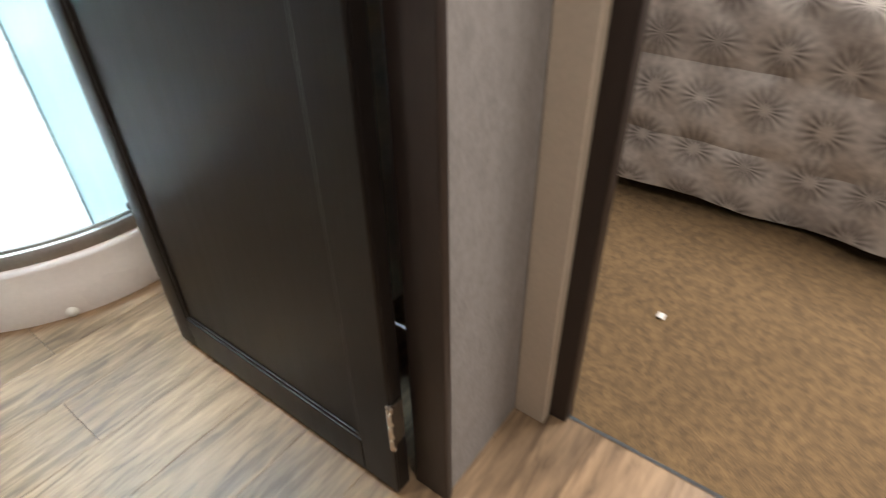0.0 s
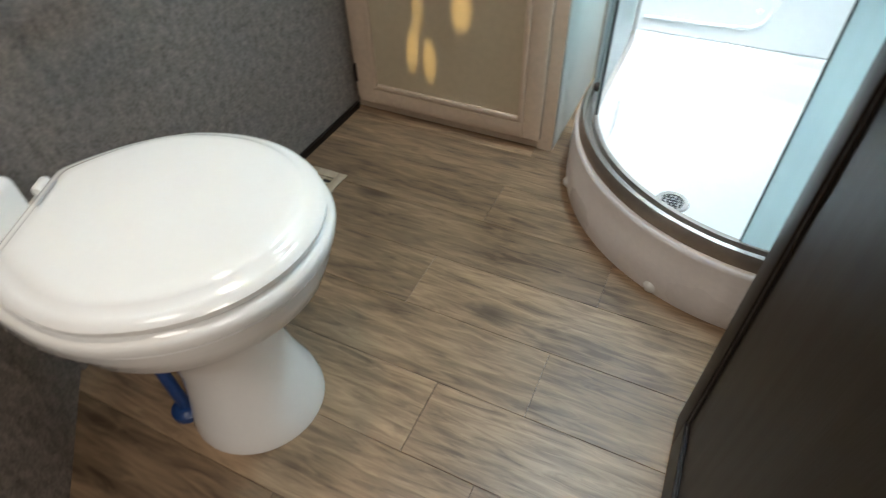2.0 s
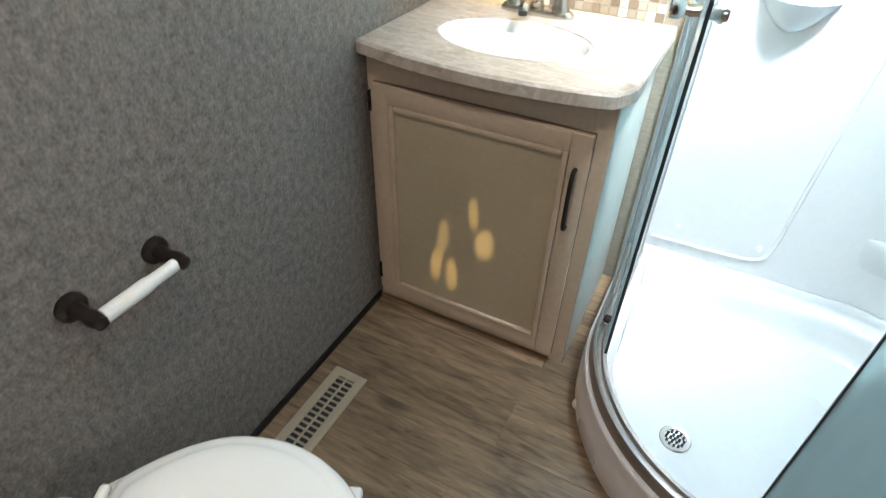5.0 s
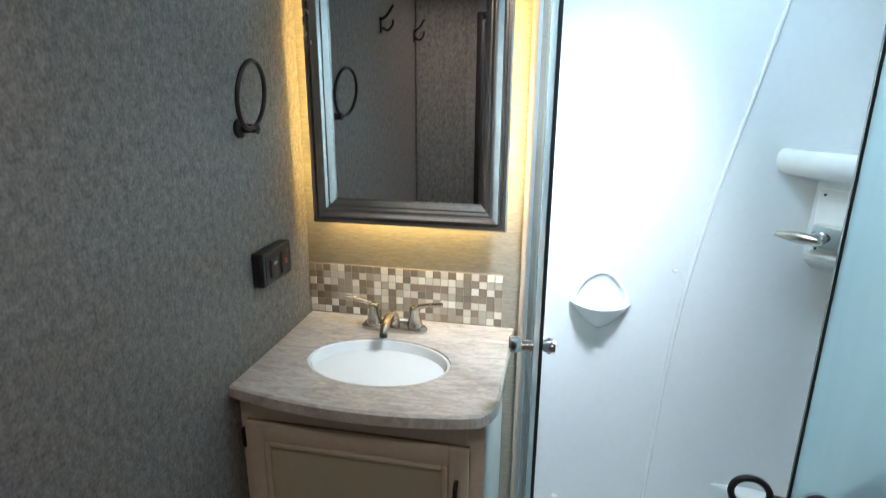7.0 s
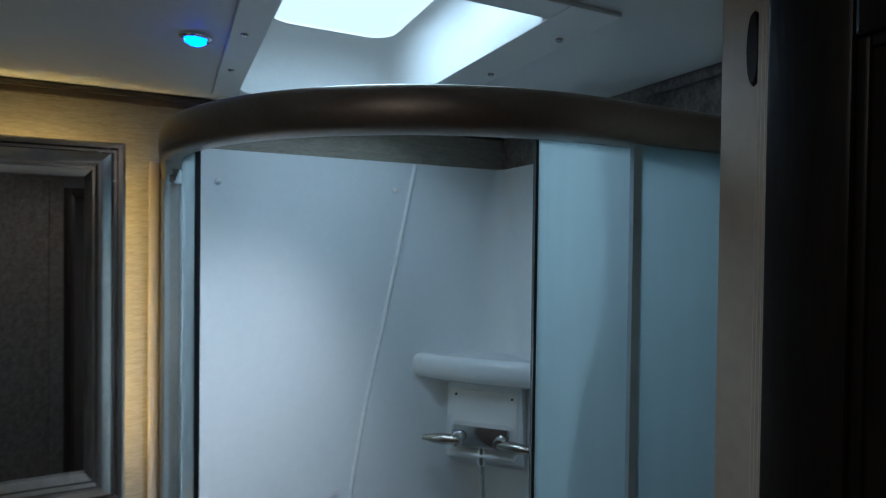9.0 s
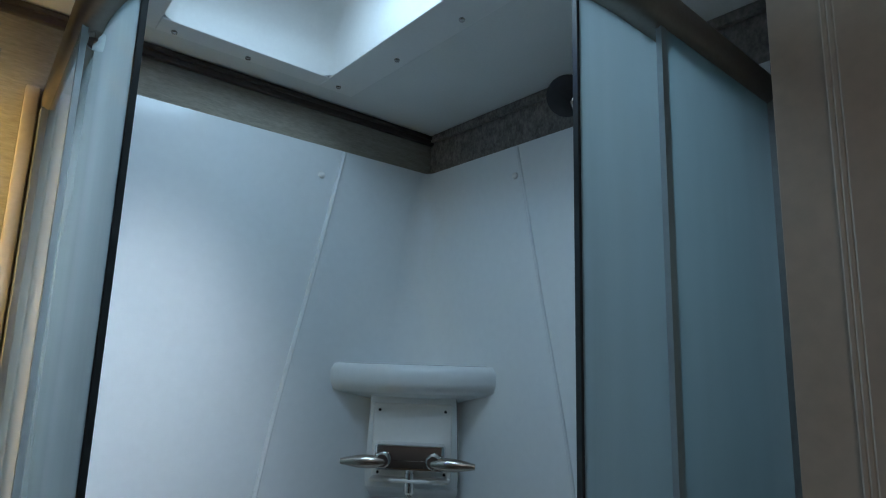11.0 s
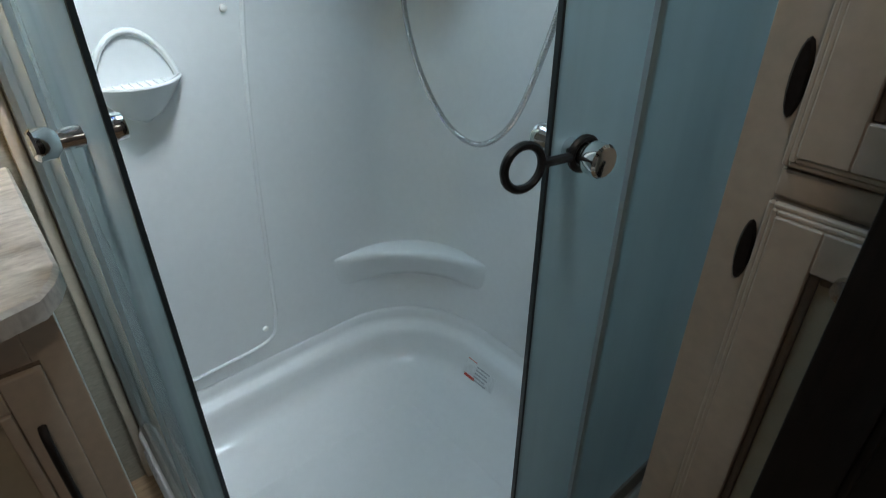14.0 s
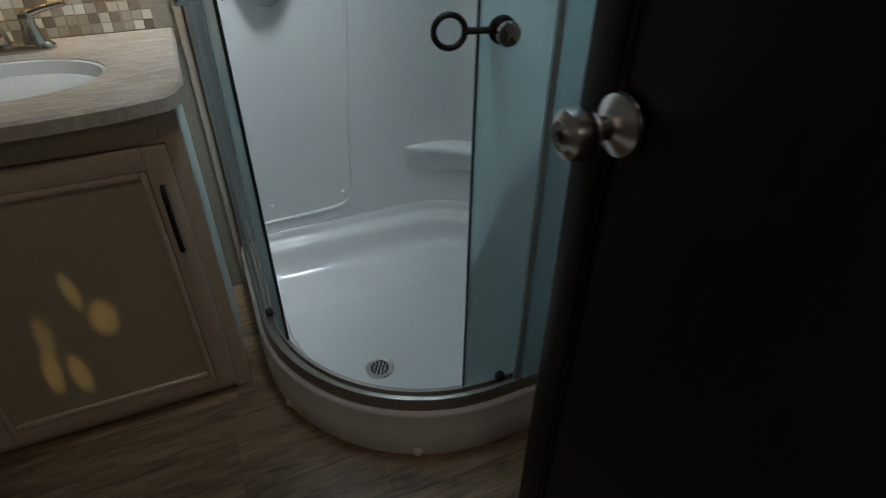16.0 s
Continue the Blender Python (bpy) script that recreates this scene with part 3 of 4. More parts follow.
    for k in range(7):
        f = k / 6
        w, dep, z = 0.086 * (0.08 + 0.92 * f ** 0.65), 0.068 * (0.06 + 0.94 * f ** 0.75), 0.878 + 0.078 * f
        rings.append([(0.888 + w * math.cos(radians(a)), -d + 0.003 - dep * math.sin(radians(a)) ** 1.7, z) for a in range(0, 181, 12)])
    for k, (sc, z) in enumerate(((0.97, 0.960), (0.90, 0.959), (0.85, 0.955))):
        rings.append([(0.888 + 0.086 * sc * math.cos(radians(a)), -d + 0.003 - 0.068 * sc * math.sin(radians(a)) ** 1.7, z) for a in range(0, 181, 12)])
    part("bowl", loft(rings), M_FIBRE, s)
    part("arch", tube([(0.888 + 0.074 * math.cos(radians(a)), -d, 0.960 + 0.088 * math.sin(radians(a)) ** 1.5) for a in range(0, 181, 10)], 0.0065, 8), M_FIBRE, s)
    for k in range(7):
        part("drain_rib", tube([(0.845 + 0.0145 * k, -d - 0.004, 0.956), (0.845 + 0.0145 * k, -d - 0.045, 0.955)], 0.0025, 6), M_FIBRE, s)

    f = thing("shower_mixer", "chrome two-lever shower mixer on a white plate", "shower mixer")
    at = lambda a, b, z: c + u * a + v * b + Vector((0, 0, z))

    def slab(a0, a1, b0, b1, z0, z1, bev):
        bm = box(a0, a1, b0, b1, z0, z1, bev)
        bm.transform(Matrix(((u.x, v.x, 0, c.x), (u.y, v.y, 0, c.y), (0, 0, 1, 0), (0, 0, 0, 1))))
        return bm
    part("plate", slab(-0.09, 0.09, 0.148, 0.156, 1.15, 1.315, 0.003), M_PLASTIC, f, "white plastic mounting plate")
    part("plate_lip", slab(-0.088, 0.088, 0.154, 0.185, 1.15, 1.158, 0.003), M_PLASTIC, f)
    part("body", slab(-0.078, 0.078, 0.154, 0.19, 1.175, 1.232, 0.007), M_CHROME, f)
    for s0 in (-1, 1):
        part("lever_post", lathe([(0.016, 0), (0.017, 0.02), (0.013, 0.028)], on_axis(at(0.055 * s0, 0.186, 1.200), v), 16), M_CHROME, f)
        pts = [at(s0 * (0.05 + 0.095 * k / 8), 0.206 + 0.012 * k / 8, 1.197) for k in range(9)]
        lever = tube(pts, lambda q: 0.006 + 0.008 * math.sin(math.pi * min(1, 0.12 + q * 0.9)), 10)
        part("lever", lever, M_NICKEL, f)
    for a in (-0.075, 0.075):
        for z in (1.30, 1.165):
            part("screw", lathe([(0.0035, 0), (0.003, 0.0015)], on_axis(at(a, 0.156, z), v), 8), M_BLACK, f)
    part("outlet", lathe([(0.010, 0.02), (0.010, 0.0), (0.009, -0.005), (0.011, -0.006), (0.012, -0.045), (0.008, -0.05)], Matrix.Translation(at(0, 0.172, 1.175)), 16), M_CHROME, f)

    h = thing("hand_shower", "dark hand shower on a holder with a looping steel hose", "hand shower")
    top = Vector((EAST - d, -0.60, 1.80))
    part("holder", box(EAST - d - 0.035, EAST - d, -0.580, -0.550, 1.765, 1.80, 0.006), M_CHROME, h)
    part("handle", tube(smooth_path([(EAST - 0.055, -0.567, 1.68), (EAST - 0.055, -0.563, 1.77), (EAST - 0.06, -0.550, 1.885), (EAST - 0.068, -0.537, 1.935)]), lambda q: 0.010 + 0.004 * q, 12), M_CHROME, h)
    part("head", lathe([(0.010, -0.03), (0.030, -0.012), (0.040, 0.0), (0.041, 0.012), (0.034, 0.016), (0.001, 0.016)], on_axis((EAST - 0.075, -0.527, 1.942), (-0.75, -0.35, -0.5)), 24), M_BLACK, h, "black spray head")
    a = at(0, 0.172, 1.13)
    hose = smooth_path([a, (1.433, -0.140, 1.02), (1.448, -0.175, 0.90), (1.468, -0.245, 0.80), (1.485, -0.33, 0.775), (1.50, -0.41, 0.84), (1.505, -0.475, 0.99), (1.508, -0.525, 1.17), (1.508, -0.553, 1.40), (1.507, -0.563, 1.58), (EAST - 0.055, -0.567, 1.69)], 22)
    fine = []
    for p, q in zip(hose, hose[1:]):
        fine += [p, (p + q) / 2]
    part("hose", tube(fine, 0.0066, 8), hose_metal(), h, "ribbed stainless hose")

    k = thing("care_sticker", "small printed care sticker on the shower pan", "sticker")
    rot = Matrix(((0, 0.45, -0.89, 1.484), (-1, 0, 0, -0.352), (0, 0.89, 0.45, 0.086), (0, 0, 0, 1)))
    def tag(x0, x1, y0, y1, z, mat, name):
        bm = box(x0, x1, y0, y1, z, z + 0.0008)
        bm.transform(rot)
        part(name, bm, mat, k)
    tag(-0.05, 0.07, -0.045, 0.045, 0.001, M_STICK, "label_sheet")
    tag(-0.045, -0.01, 0.028, 0.036, 0.0022, M_RED, "print_bar")
    tag(-0.04, 0.0, -0.03, -0.016, 0.0022, M_RED, "print_bar")
    for j in range(5):
        tag(-0.005, 0.045 - 0.006 * (j % 2), 0.018 - 0.010 * j, 0.022 - 0.010 * j, 0.0022, M_GREY, "print_bar")
    tag(0.05, 0.058, -0.038, -0.028, 0.0022, M_GREEN, "print_bar")


def hose_metal():
    mat = material("ribbed_steel_hose", (0.62, 0.62, 0.62), 0.25, 1.0, vary=0.05, bump=0.0)
    nodes, links = mat.node_tree.nodes, mat.node_tree.links
    co, w, bp = nodes.new("ShaderNodeTexCoord"), nodes.new("ShaderNodeTexWave"), nodes.new("ShaderNodeBump")
    w.bands_direction = "Z"
    w.inputs["Scale"].default_value = 55
    bp.inputs["Strength"].default_value, bp.inputs["Distance"].default_value = 0.9, 0.003
    links.new(co.outputs["Object"], w.inputs["Vector"])
    links.new(w.outputs["Fac"], bp.inputs["Height"])
    links.new(bp.outputs[0], nodes["Principled BSDF"].inputs["Normal"])
    return mat


surround()


def enclosure():
    t = thing("shower_enclosure", "curved frosted-glass sliding shower enclosure, doors open", "shower door")
    part("bottom_track", run("front", [(0.432, 0.157), (0.476, 0.157), (0.476, 0.176), (0.470, 0.188), (0.462, 0.190), (0.458, 0.176), (0.448, 0.176), (0.446, 0.188), (0.436, 0.188)]), M_TRACK, t)
    prof = []
    for k in range(14):
        a = 2 * math.pi * k / 14
        prof.append((0.452 + 0.024 * math.copysign(abs(math.cos(a)) ** 0.6, math.cos(a)), 1.851 + 0.027 * math.copysign(abs(math.sin(a)) ** 0.6, math.sin(a))))
    part("header", run("front", prof), M_HEADER, t, "brushed bronze header rail", crease=60)
    z0, z1 = 0.19, 1.828
    for kind, r in (("slide_left", 0.440), ("slide_right", 0.440), ("fixed_left", 0.462), ("fixed_right", 0.462)):
        pane = part("glass_pane", run(kind, [(r - 0.003, z0), (r + 0.003, z0), (r + 0.003, z1), (r - 0.003, z1)]), M_GLASS, t)
        pane.visible_shadow = False
        st = stations(kind)
        ends = [st[-1]] if kind.endswith("_left") else [st[0]]
        for cx, cy, nx, ny in ends:
            tx, ty = -ny, nx
            s = 1 if kind.endswith("_left") else -1
            p = [(cx + nx * (r + a) + tx * b * s, cy + ny * (r + a) + ty * b * s) for a, b in ((-0.0035, 0.0), (0.0035, 0.0), (0.0035, 0.0035 if "slide" in kind else 0.012), (-0.0035, 0.0035 if "slide" in kind else 0.012))]
            part("edge_strip", loft([[(*q, z0) for q in p], [(*q, z1) for q in p]]), M_GASKET if "slide" in kind else M_SEAL, pane)
    part("wall_jamb", box(CX - 0.476, CX - 0.436, -0.034, -0.001, 0.16, 1.83, 0.003), M_ALU, t)
    part("wall_jamb", box(EAST - 0.036, EAST - 0.013, CY - 0.478, CY - 0.436, 0.16, 1.83, 0.003), M_ALU, t)
    for ang, r in ((181, 0.44), (270, 0.44)):
        for z in ((0.20, 1.80) if ang < 200 else (0.20,)):
            ca, sa = math.cos(radians(ang)), math.sin(radians(ang))
            off = Vector((0, 0.0, 0)) if ang < 200 else Vector((0.02, 0, 0))
            m = on_axis(Vector((CX + (r + 0.003) * ca, CY + (r + 0.003) * sa, z)) + off, (ca, sa, 0))
            part("roller", lathe([(0.011, 0), (0.012, 0.004), (0.012, 0.012), (0.008, 0.017)], m, 16), M_BRONZE if z < 1 else M_CHROME, t)
    for ang in (185.5, 264.6):
        ca, sa = math.cos(radians(ang)), math.sin(radians(ang))
        knob = part("knob", lathe([(0.010, -0.045), (0.017, -0.043), (0.018, -0.030), (0.012, -0.020), (0.013, 0.02), (0.012, 0.028), (0.0185, 0.036), (0.019, 0.052), (0.0165, 0.055), (0.001, 0.0555)], on_axis((CX + 0.44 * ca, CY + 0.44 * sa, 1.012), (ca, sa, 0)), 24), M_CHROME, t, "chrome through-glass knob")
    # the black ring that ties the doors shut on the road hangs on one knob
    ca, sa = math.cos(radians(264.6)), math.sin(radians(264.6))
    o = Vector((CX + 0.464 * ca, CY + 0.464 * sa, 1.012))
    side = Vector((-0.985, 0.17, 0.02)).normalized()
    w = thing("door_tie", "black rubber travel tie hooked on the shower knob", "door tie")
    up = Vector((0, 0, 1))
    for centre, rad, th in ((o, 0.0175, 0.0045), (o + side * 0.082, 0.024, 0.0048)):
        part("ring", tube([centre + side * rad * math.cos(2 * math.pi * k / 28) + up * rad * math.sin(2 * math.pi * k / 28) for k in range(28)], th, 8, closed=True), M_BLACK, w)
    part("strap", tube([o + side * 0.019, o + side * 0.058], 0.0055, 8), M_BLACK, w)


enclosure()
strip = thing("shower_edge_trim", "cream wall strip beside the shower jamb", "trim", kind="structure")
part("strip", box(0.660, 0.681, -0.016, 0, 0.0, 1.87, 0.004), M_CREAM, strip)


# ---- vanity ----
def framed_door(name, parent, y0, x0, x1, z0, z1, w, handle=None):
    """A cabinet door facing -y: mitred frame, glazed groove and sunk panel."""
    d = part(name, box(x0, x1, y0, y0 + 0.008, z0, z1), M_GLAZE, parent)
    yf = y0 - 0.012
    for a in ((x0, x0 + w, z0, z1), (x1 - w, x1, z0, z1), (x0 + w, x1 - w, z0, z0 + w), (x0 + w, x1 - w, z1 - w, z1)):
        part("rail", box(a[0], a[1], yf, y0, a[2], a[3], 0.0025), M_CAB, d)
    g = 0.004
    part("panel", box(x0 + w + g, x1 - w - g, y0 - 0.004, y0, z0 + w + g, z1 - w - g, 0.0015), M_CABPANEL, d)
    b = 0.015
    xi, xo, zi, zo = x0 + w + 0.001, x1 - w - 0.001, z0 + w + 0.001, z1 - w - 0.001
    for a in ((xi, xi + b, zi, zo), (xo - b, xo, zi, zo), (xi + b, xo - b, zi, zi + b), (xi + b, xo - b, zo - b, zo)):
        part("bead", box(a[0], a[1], y0 - 0.0145, y0 - 0.003, a[2], a[3], 0.004), M_CAB, d)
    return d


def vanity():
    t = thing("vanity_cabinet", "cream glazed vanity cabinet with one panelled door", "cabinet")
    part("body", box(0.002, 0.61, -0.43, -0.004, 0.0, 0.815), M_CAB, t)
    part("side_panel", box(0.61, 0.622, -0.442, -0.004, 0.0, 0.815, 0.001), M_SIDE, t, "pale side panel")
    bm = bmesh.new()
    for a in ((0.002, 0.03, 0.035, 0.815), (0.58, 0.622, 0.0, 0.815), (0.03, 0.58, 0.035, 0.06), (0.03, 0.58, 0.725, 0.815)):
        add_box(bm, a[0], a[1], -0.450, -0.43, a[2], a[3], 0.0015)
    part("face_frame", bm, M_CAB, t)
    part("plinth", box(0.002, 0.58, -0.444, -0.43, 0.0, 0.035, 0.001), M_CAB, t)
    d = framed_door("door", t, -0.458, 0.022, 0.588, 0.036, 0.742, 0.048)
    h = part("handle", tube(smooth_path([(0.560, -0.470, 0.495), (0.560, -0.488, 0.505), (0.560, -0.493, 0.575), (0.560, -0.488, 0.645), (0.560, -0.470, 0.655)]), 0.0055, 10), M_BRONZE, d, "black bar handle")
    part("hinge", box(0.006, 0.018, -0.462, -0.45, 0.66, 0.715, 0.002), M_BRONZE, t)
    part("hinge", box(0.006, 0.018, -0.462, -0.45, 0.09, 0.145, 0.002), M_BRONZE, t)

    c = thing("countertop", "beige stone-patterned laminate countertop with a bowed front", "countertop")
    bx, by, rx, ry = 0.315, -0.288, 0.193, 0.130
    n = 64
    outer = []
    front = []
    for k in range(25):
        x = 0.001 + 0.647 * k / 24
        f = -0.484 - 0.045 * (1 - ((x - 0.32) / 0.33) ** 2)
        if x > 0.60:
            q = (x - 0.60) / 0.048
            f += 0.045 * (1 - math.sqrt(max(0, 1 - q * q)))
        front.append((x, f))
    outline = [(0.001, -0.002)] + front + [(0.648, -0.40), (0.648, -0.2), (0.648, -0.002), (0.48, -0.002), (0.32, -0.002), (0.16, -0.002)]

    def edge_at(ang):
        """Where a ray from the basin's middle meets the outline."""
        o, d = Vector((bx, by)), Vector((math.cos(ang), math.sin(ang)))
        best = None
        for a, b in zip(outline, outline[1:] + outline[:1]):
            a, b = Vector(a), Vector(b)
            e = b - a
            den = d.x * e.y - d.y * e.x
            if abs(den) < 1e-9:
                continue
            w = a - o
            s, q = (w.x * e.y - w.y * e.x) / den, (w.x * d.y - w.y * d.x) / den
            if s > 0 and -1e-6 <= q <= 1 + 1e-6 and (best is None or s < best):
                best = s
        return o + d * best
    angs = sorted([2 * math.pi * k / n for k in range(n)] + [math.atan2(y - by, x - bx) % (2 * math.pi) for x, y in ((0.001, -0.002), (0.648, -0.002), (0.001, -0.486))])
    rings = [[], [], [], [], [], []]
    for a in angs:
        p = edge_at(a)
        e = Vector((bx + rx * math.cos(a), by + ry * math.sin(a)))
        i = p + (e - p).normalized() * 0.006
        rings[0].append((*e, 0.818))
        rings[1].append((*p, 0.818))
        rings[2].append((*p, 0.844))
        rings[3].append((*i, 0.850))
        rings[4].append((*e, 0.850))
        rings[5].append((*e, 0.8185))
    part("slab", loft(rings[3:6] + [rings[1]], caps=False), M_COUNTER, c)
    part("edge_band", loft(rings[1:4], caps=False), M_COUNTER, c, "rounded front edge band")
    b = thing("sink_basin", "white oval sink basin set in the counter", "sink")
    prof = [(1.0, 0.846), (0.985, 0.848), (0.955, 0.846), (0.93, 0.83), (0.88, 0.79), (0.76, 0.745), (0.5, 0.722), (0.14, 0.716)]
    part("bowl", loft([[(bx + rx * s * math.cos(2 * math.pi * k / 48), by + ry * s * math.sin(2 * math.pi * k / 48), z) for k in range(48)] for s, z in prof], caps=False), M_CERAMIC, b)
    part("underside", loft([[(bx + rx * s * math.cos(2 * math.pi * k / 24), by + ry * s * math.sin(2 * math.pi * k / 24), z) for k in range(24)] for s, z in ((0.99, 0.82), (0.95, 0.78), (0.5, 0.70), (0.14, 0.70))]), M_CERAMIC, b)
    part("drain", lathe([(0.001, 0), (0.02, 0), (0.028, 0.002), (0.03, -0.003)], pose(bx, by, 0.717), 20), M_CHROME, b)

    f = thing("sink_faucet", "brushed nickel two-handle faucet on the counter", "faucet")
    fx, fy = 0.30, -0.085
    part("base_plate", loft([[(fx + (0.074 + 0.026) * s * math.copysign(abs(math.cos(a)) ** 0.55, math.cos(a)), fy + 0.028 * s * math.copysign(abs(math.sin(a)) ** 0.8, math.sin(a)), z) for a in [2 * math.pi * k / 32 for k in range(32)]] for s, z in ((1.0, 0.850), (1.0, 0.858), (0.92, 0.866), (0.6, 0.868))]), M_NICKEL, f)
    part("spout", tube(smooth_path([(fx, fy, 0.862), (fx, fy - 0.01, 0.892), (fx, fy - 0.045, 0.905), (fx, fy - 0.095, 0.893), (fx, fy - 0.108, 0.880)]), lambda q: 0.018 - 0.006 * q, 14), M_NICKEL, f)
    part("spout_tip", lathe([(0.0115, 0.006), (0.0115, -0.006), (0.001, -0.006)], pose(fx, fy - 0.108, 0.879), 14), M_BLACK, f)
    for s in (-1, 1):
        hx = fx + 0.062 * s
        hd = part("handle_post", lathe([(0.025, 0.858), (0.022, 0.875), (0.0145, 0.905), (0.0165, 0.915), (0.014, 0.928), (0.004, 0.933)], pose(hx, fy, 0), 20), M_NICKEL, f)
        part("lever", tube(smooth_path([(hx, fy, 0.922), (hx + 0.035 * s, fy - 0.004, 0.934), (hx + 0.085 * s, fy - 0.012, 0.944)]), lambda q: 0.0085 - 0.002 * q, 10), M_NICKEL, hd)


vanity()


def mirror():
    t = thing("wall_mirror", "framed mirror with warm light glowing behind it", "mirror")
    x0, x1, z0, z1, yf = 0.060, 0.620, 1.163, 1.893, -0.085
    part("back_box", box(x0 + 0.06, x1 - 0.06, -0.058, -0.001, z0 + 0.06, z1 - 0.06), M_PLASTIC, t)
    # mitred frame, from the outer edge to the glass
    prof = [(0.0, -0.060), (0.0, -0.078), (0.004, -0.082), (0.012, -0.082), (0.015, -0.074), (0.020, -0.074), (0.024, -0.088), (0.034, -0.094), (0.046, -0.093), (0.052, -0.086), (0.056, -0.086), (0.060, -0.082), (0.068, -0.076), (0.072, -0.068), (0.072, -0.060)]
    sides = []
    for (ax, az), (bx, bz), (ix, iz) in (((x0, z0), (x1, z0), (0, 1)), ((x1, z0), (x1, z1), (-1, 0)), ((x1, z1), (x0, z1), (0, -1)), ((x0, z1), (x0, z0), (1, 0))):
        dx, dz = (1 if bx > ax else -1 if bx < ax else 0), (1 if bz > az else -1 if bz < az else 0)
        r0 = [(ax + (dx + ix) * d, y, az + (dz + iz) * d) for d, y in prof]
        r1 = [(bx + (-dx + ix) * d, y, bz + (-dz + iz) * d) for d, y in prof]
        part("frame_side", loft([r0, r1]), M_FRAME, t)
    part("glass", box(x0 + 0.071, x1 - 0.071, -0.0665, -0.059, z0 + 0.071, z1 - 0.071), M_MIRROR, t, "silvered mirror glass")
    for a in ((x0 + 0.04, x0 + 0.056, z0 + 0.06, z1 - 0.06), (x1 - 0.056, x1 - 0.04, z0 + 0.06, z1 - 0.06), (x0 + 0.06, x1 - 0.06, z1 - 0.056, z1 - 0.04), (x0 + 0.06, x1 - 0.06, z0 + 0.04, z0 + 0.056)):
        part("led_strip", box(a[0], a[1], -0.058, -0.050, a[2], a[3]), M_LED, t, "warm glowing light strip")


mirror()


def towel_ring():
    t = thing("towel_ring", "dark bronze towel ring on the wall", "towel ring")
    part("rosette", lathe([(0.024, 0), (0.023, 0.008), (0.012, 0.012), (0.010, 0.045), (0.013, 0.050), (0.002, 0.056)], on_axis((0, -0.335, 1.447), (1, 0, 0)), 20), M_BRONZE, t)
    c = Vector((0.056, -0.362, 1.524))
    a, b = Vector((0.12, -1, 0.05)).normalized(), Vector((0.1, 0.05, 1)).normalized()
    part("ring", tube([c + (a * math.cos(q) + b * math.sin(q)) * 0.075 for q in [2 * math.pi * k / 48 for k in range(48)]], 0.0055, 10, closed=True), M_BRONZE, t)


towel_ring()


def switch_box():
    t = thing("switch_box", "black surface-mounted switch and outlet box", "light switch")
    part("box", box(0.0, 0.034, -0.335, -0.185, 1.045, 1.135, 0.004), M_BLACK, t)
    part("plate", box(0.034, 0.037, -0.328, -0.192, 1.052, 1.128, 0.002), M_BLACK, t)
    part("rocker", box(0.037, 0.043, -0.310, -0.268, 1.066, 1.114, 0.002), M_BLACK, t)
    part("socket", box(0.037, 0.041, -0.250, -0.208, 1.060, 1.120, 0.002), M_BLACK, t)
    part("print_mark", box(0.043, 0.0436, -0.296, -0.280, 1.098, 1.106), M_PLASTIC, t, "small white mark")
    part("reset_button", box(0.041, 0.043, -0.236, -0.224, 1.083, 1.098, 0.001), M_RED, t, "red button")


switch_box()


def paper_holder():
    t = thing("paper_holder", "dark bronze toilet paper holder with a white roller", "paper holder")
    for y in (-1.285, -1.125):
        post = part("post", lathe([(0.026, 0), (0.025, 0.007), (0.014, 0.012), (0.012, 0.04), (0.015, 0.055), (0.012, 0.075), (0.003, 0.079)], on_axis((0, y, 0.672), (1, 0, 0)), 18), M_BRONZE, t)
    part("roller", tube([(0.063, -1.275, 0.672), (0.063, -1.19, 0.672), (0.063, -1.189, 0.672), (0.063, -1.135, 0.672)], lambda q: 0.0135 if q < 0.5 else 0.0115, 16), M_PLASTIC, t, "white spring roller")


paper_holder()


def coat_hooks():
    for x, y in ((0.0, -0.93), (0.0, -1.47)):
        t = thing("coat_hook", "dark bronze coat hook high on the wall", "hook", "coat hooks")
        part("plate", box(0.0, 0.006, y - 0.012, y + 0.012, 1.750, 1.810, 0.002), M_BRONZE, t)
        part("prong", tube(smooth_path([(0.004, y, 1.770), (0.03, y, 1.760), (0.05, y, 1.780), (0.052, y, 1.800)]), 0.005, 8), M_BRONZE, t)
        part("prong", tube(smooth_path([(0.004, y, 1.800), (0.03, y, 1.820), (0.055, y, 1.855)]), 0.005, 8), M_BRONZE, t)


coat_hooks()


def floor_register():
    t = thing("floor_register", "tan metal heating register set in the floor", "floor vent")
    x0, x1, y0, y1 = 0.052, 0.158, -1.075, -0.772
    bm = bmesh.new()
    for a in ((x0, x0 + 0.026, y0, y1), (x1 - 0.026, x1, y0, y1), (x0 + 0.026, x1 - 0.026, y0, y0 + 0.026), (x0 + 0.026, x1 - 0.026, y1 - 0.026, y1)):
        add_box(bm, *a, 0.0, 0.005, 0.0015)
    part("frame", bm, M_VENT, t)
    # thin black sheet in place of the duct's shade; no real depth
    part("well", box(x0 + 0.026, x1 - 0.026, y0 + 0.026, y1 - 0.026, 0.0003, 0.0012), M_BLACK, t)
    for k in range(14):
        y = y0 + 0.036 + k * 0.0178
        part("slat", box(x0 + 0.026, x1 - 0.026, y, y + 0.006, 0.0012, 0.004), M_VENT, t)
    part("slat", box(0.102, 0.108, y0 + 0.026, y1 - 0.026, 0.0014, 0.0045), M_VENT, t)


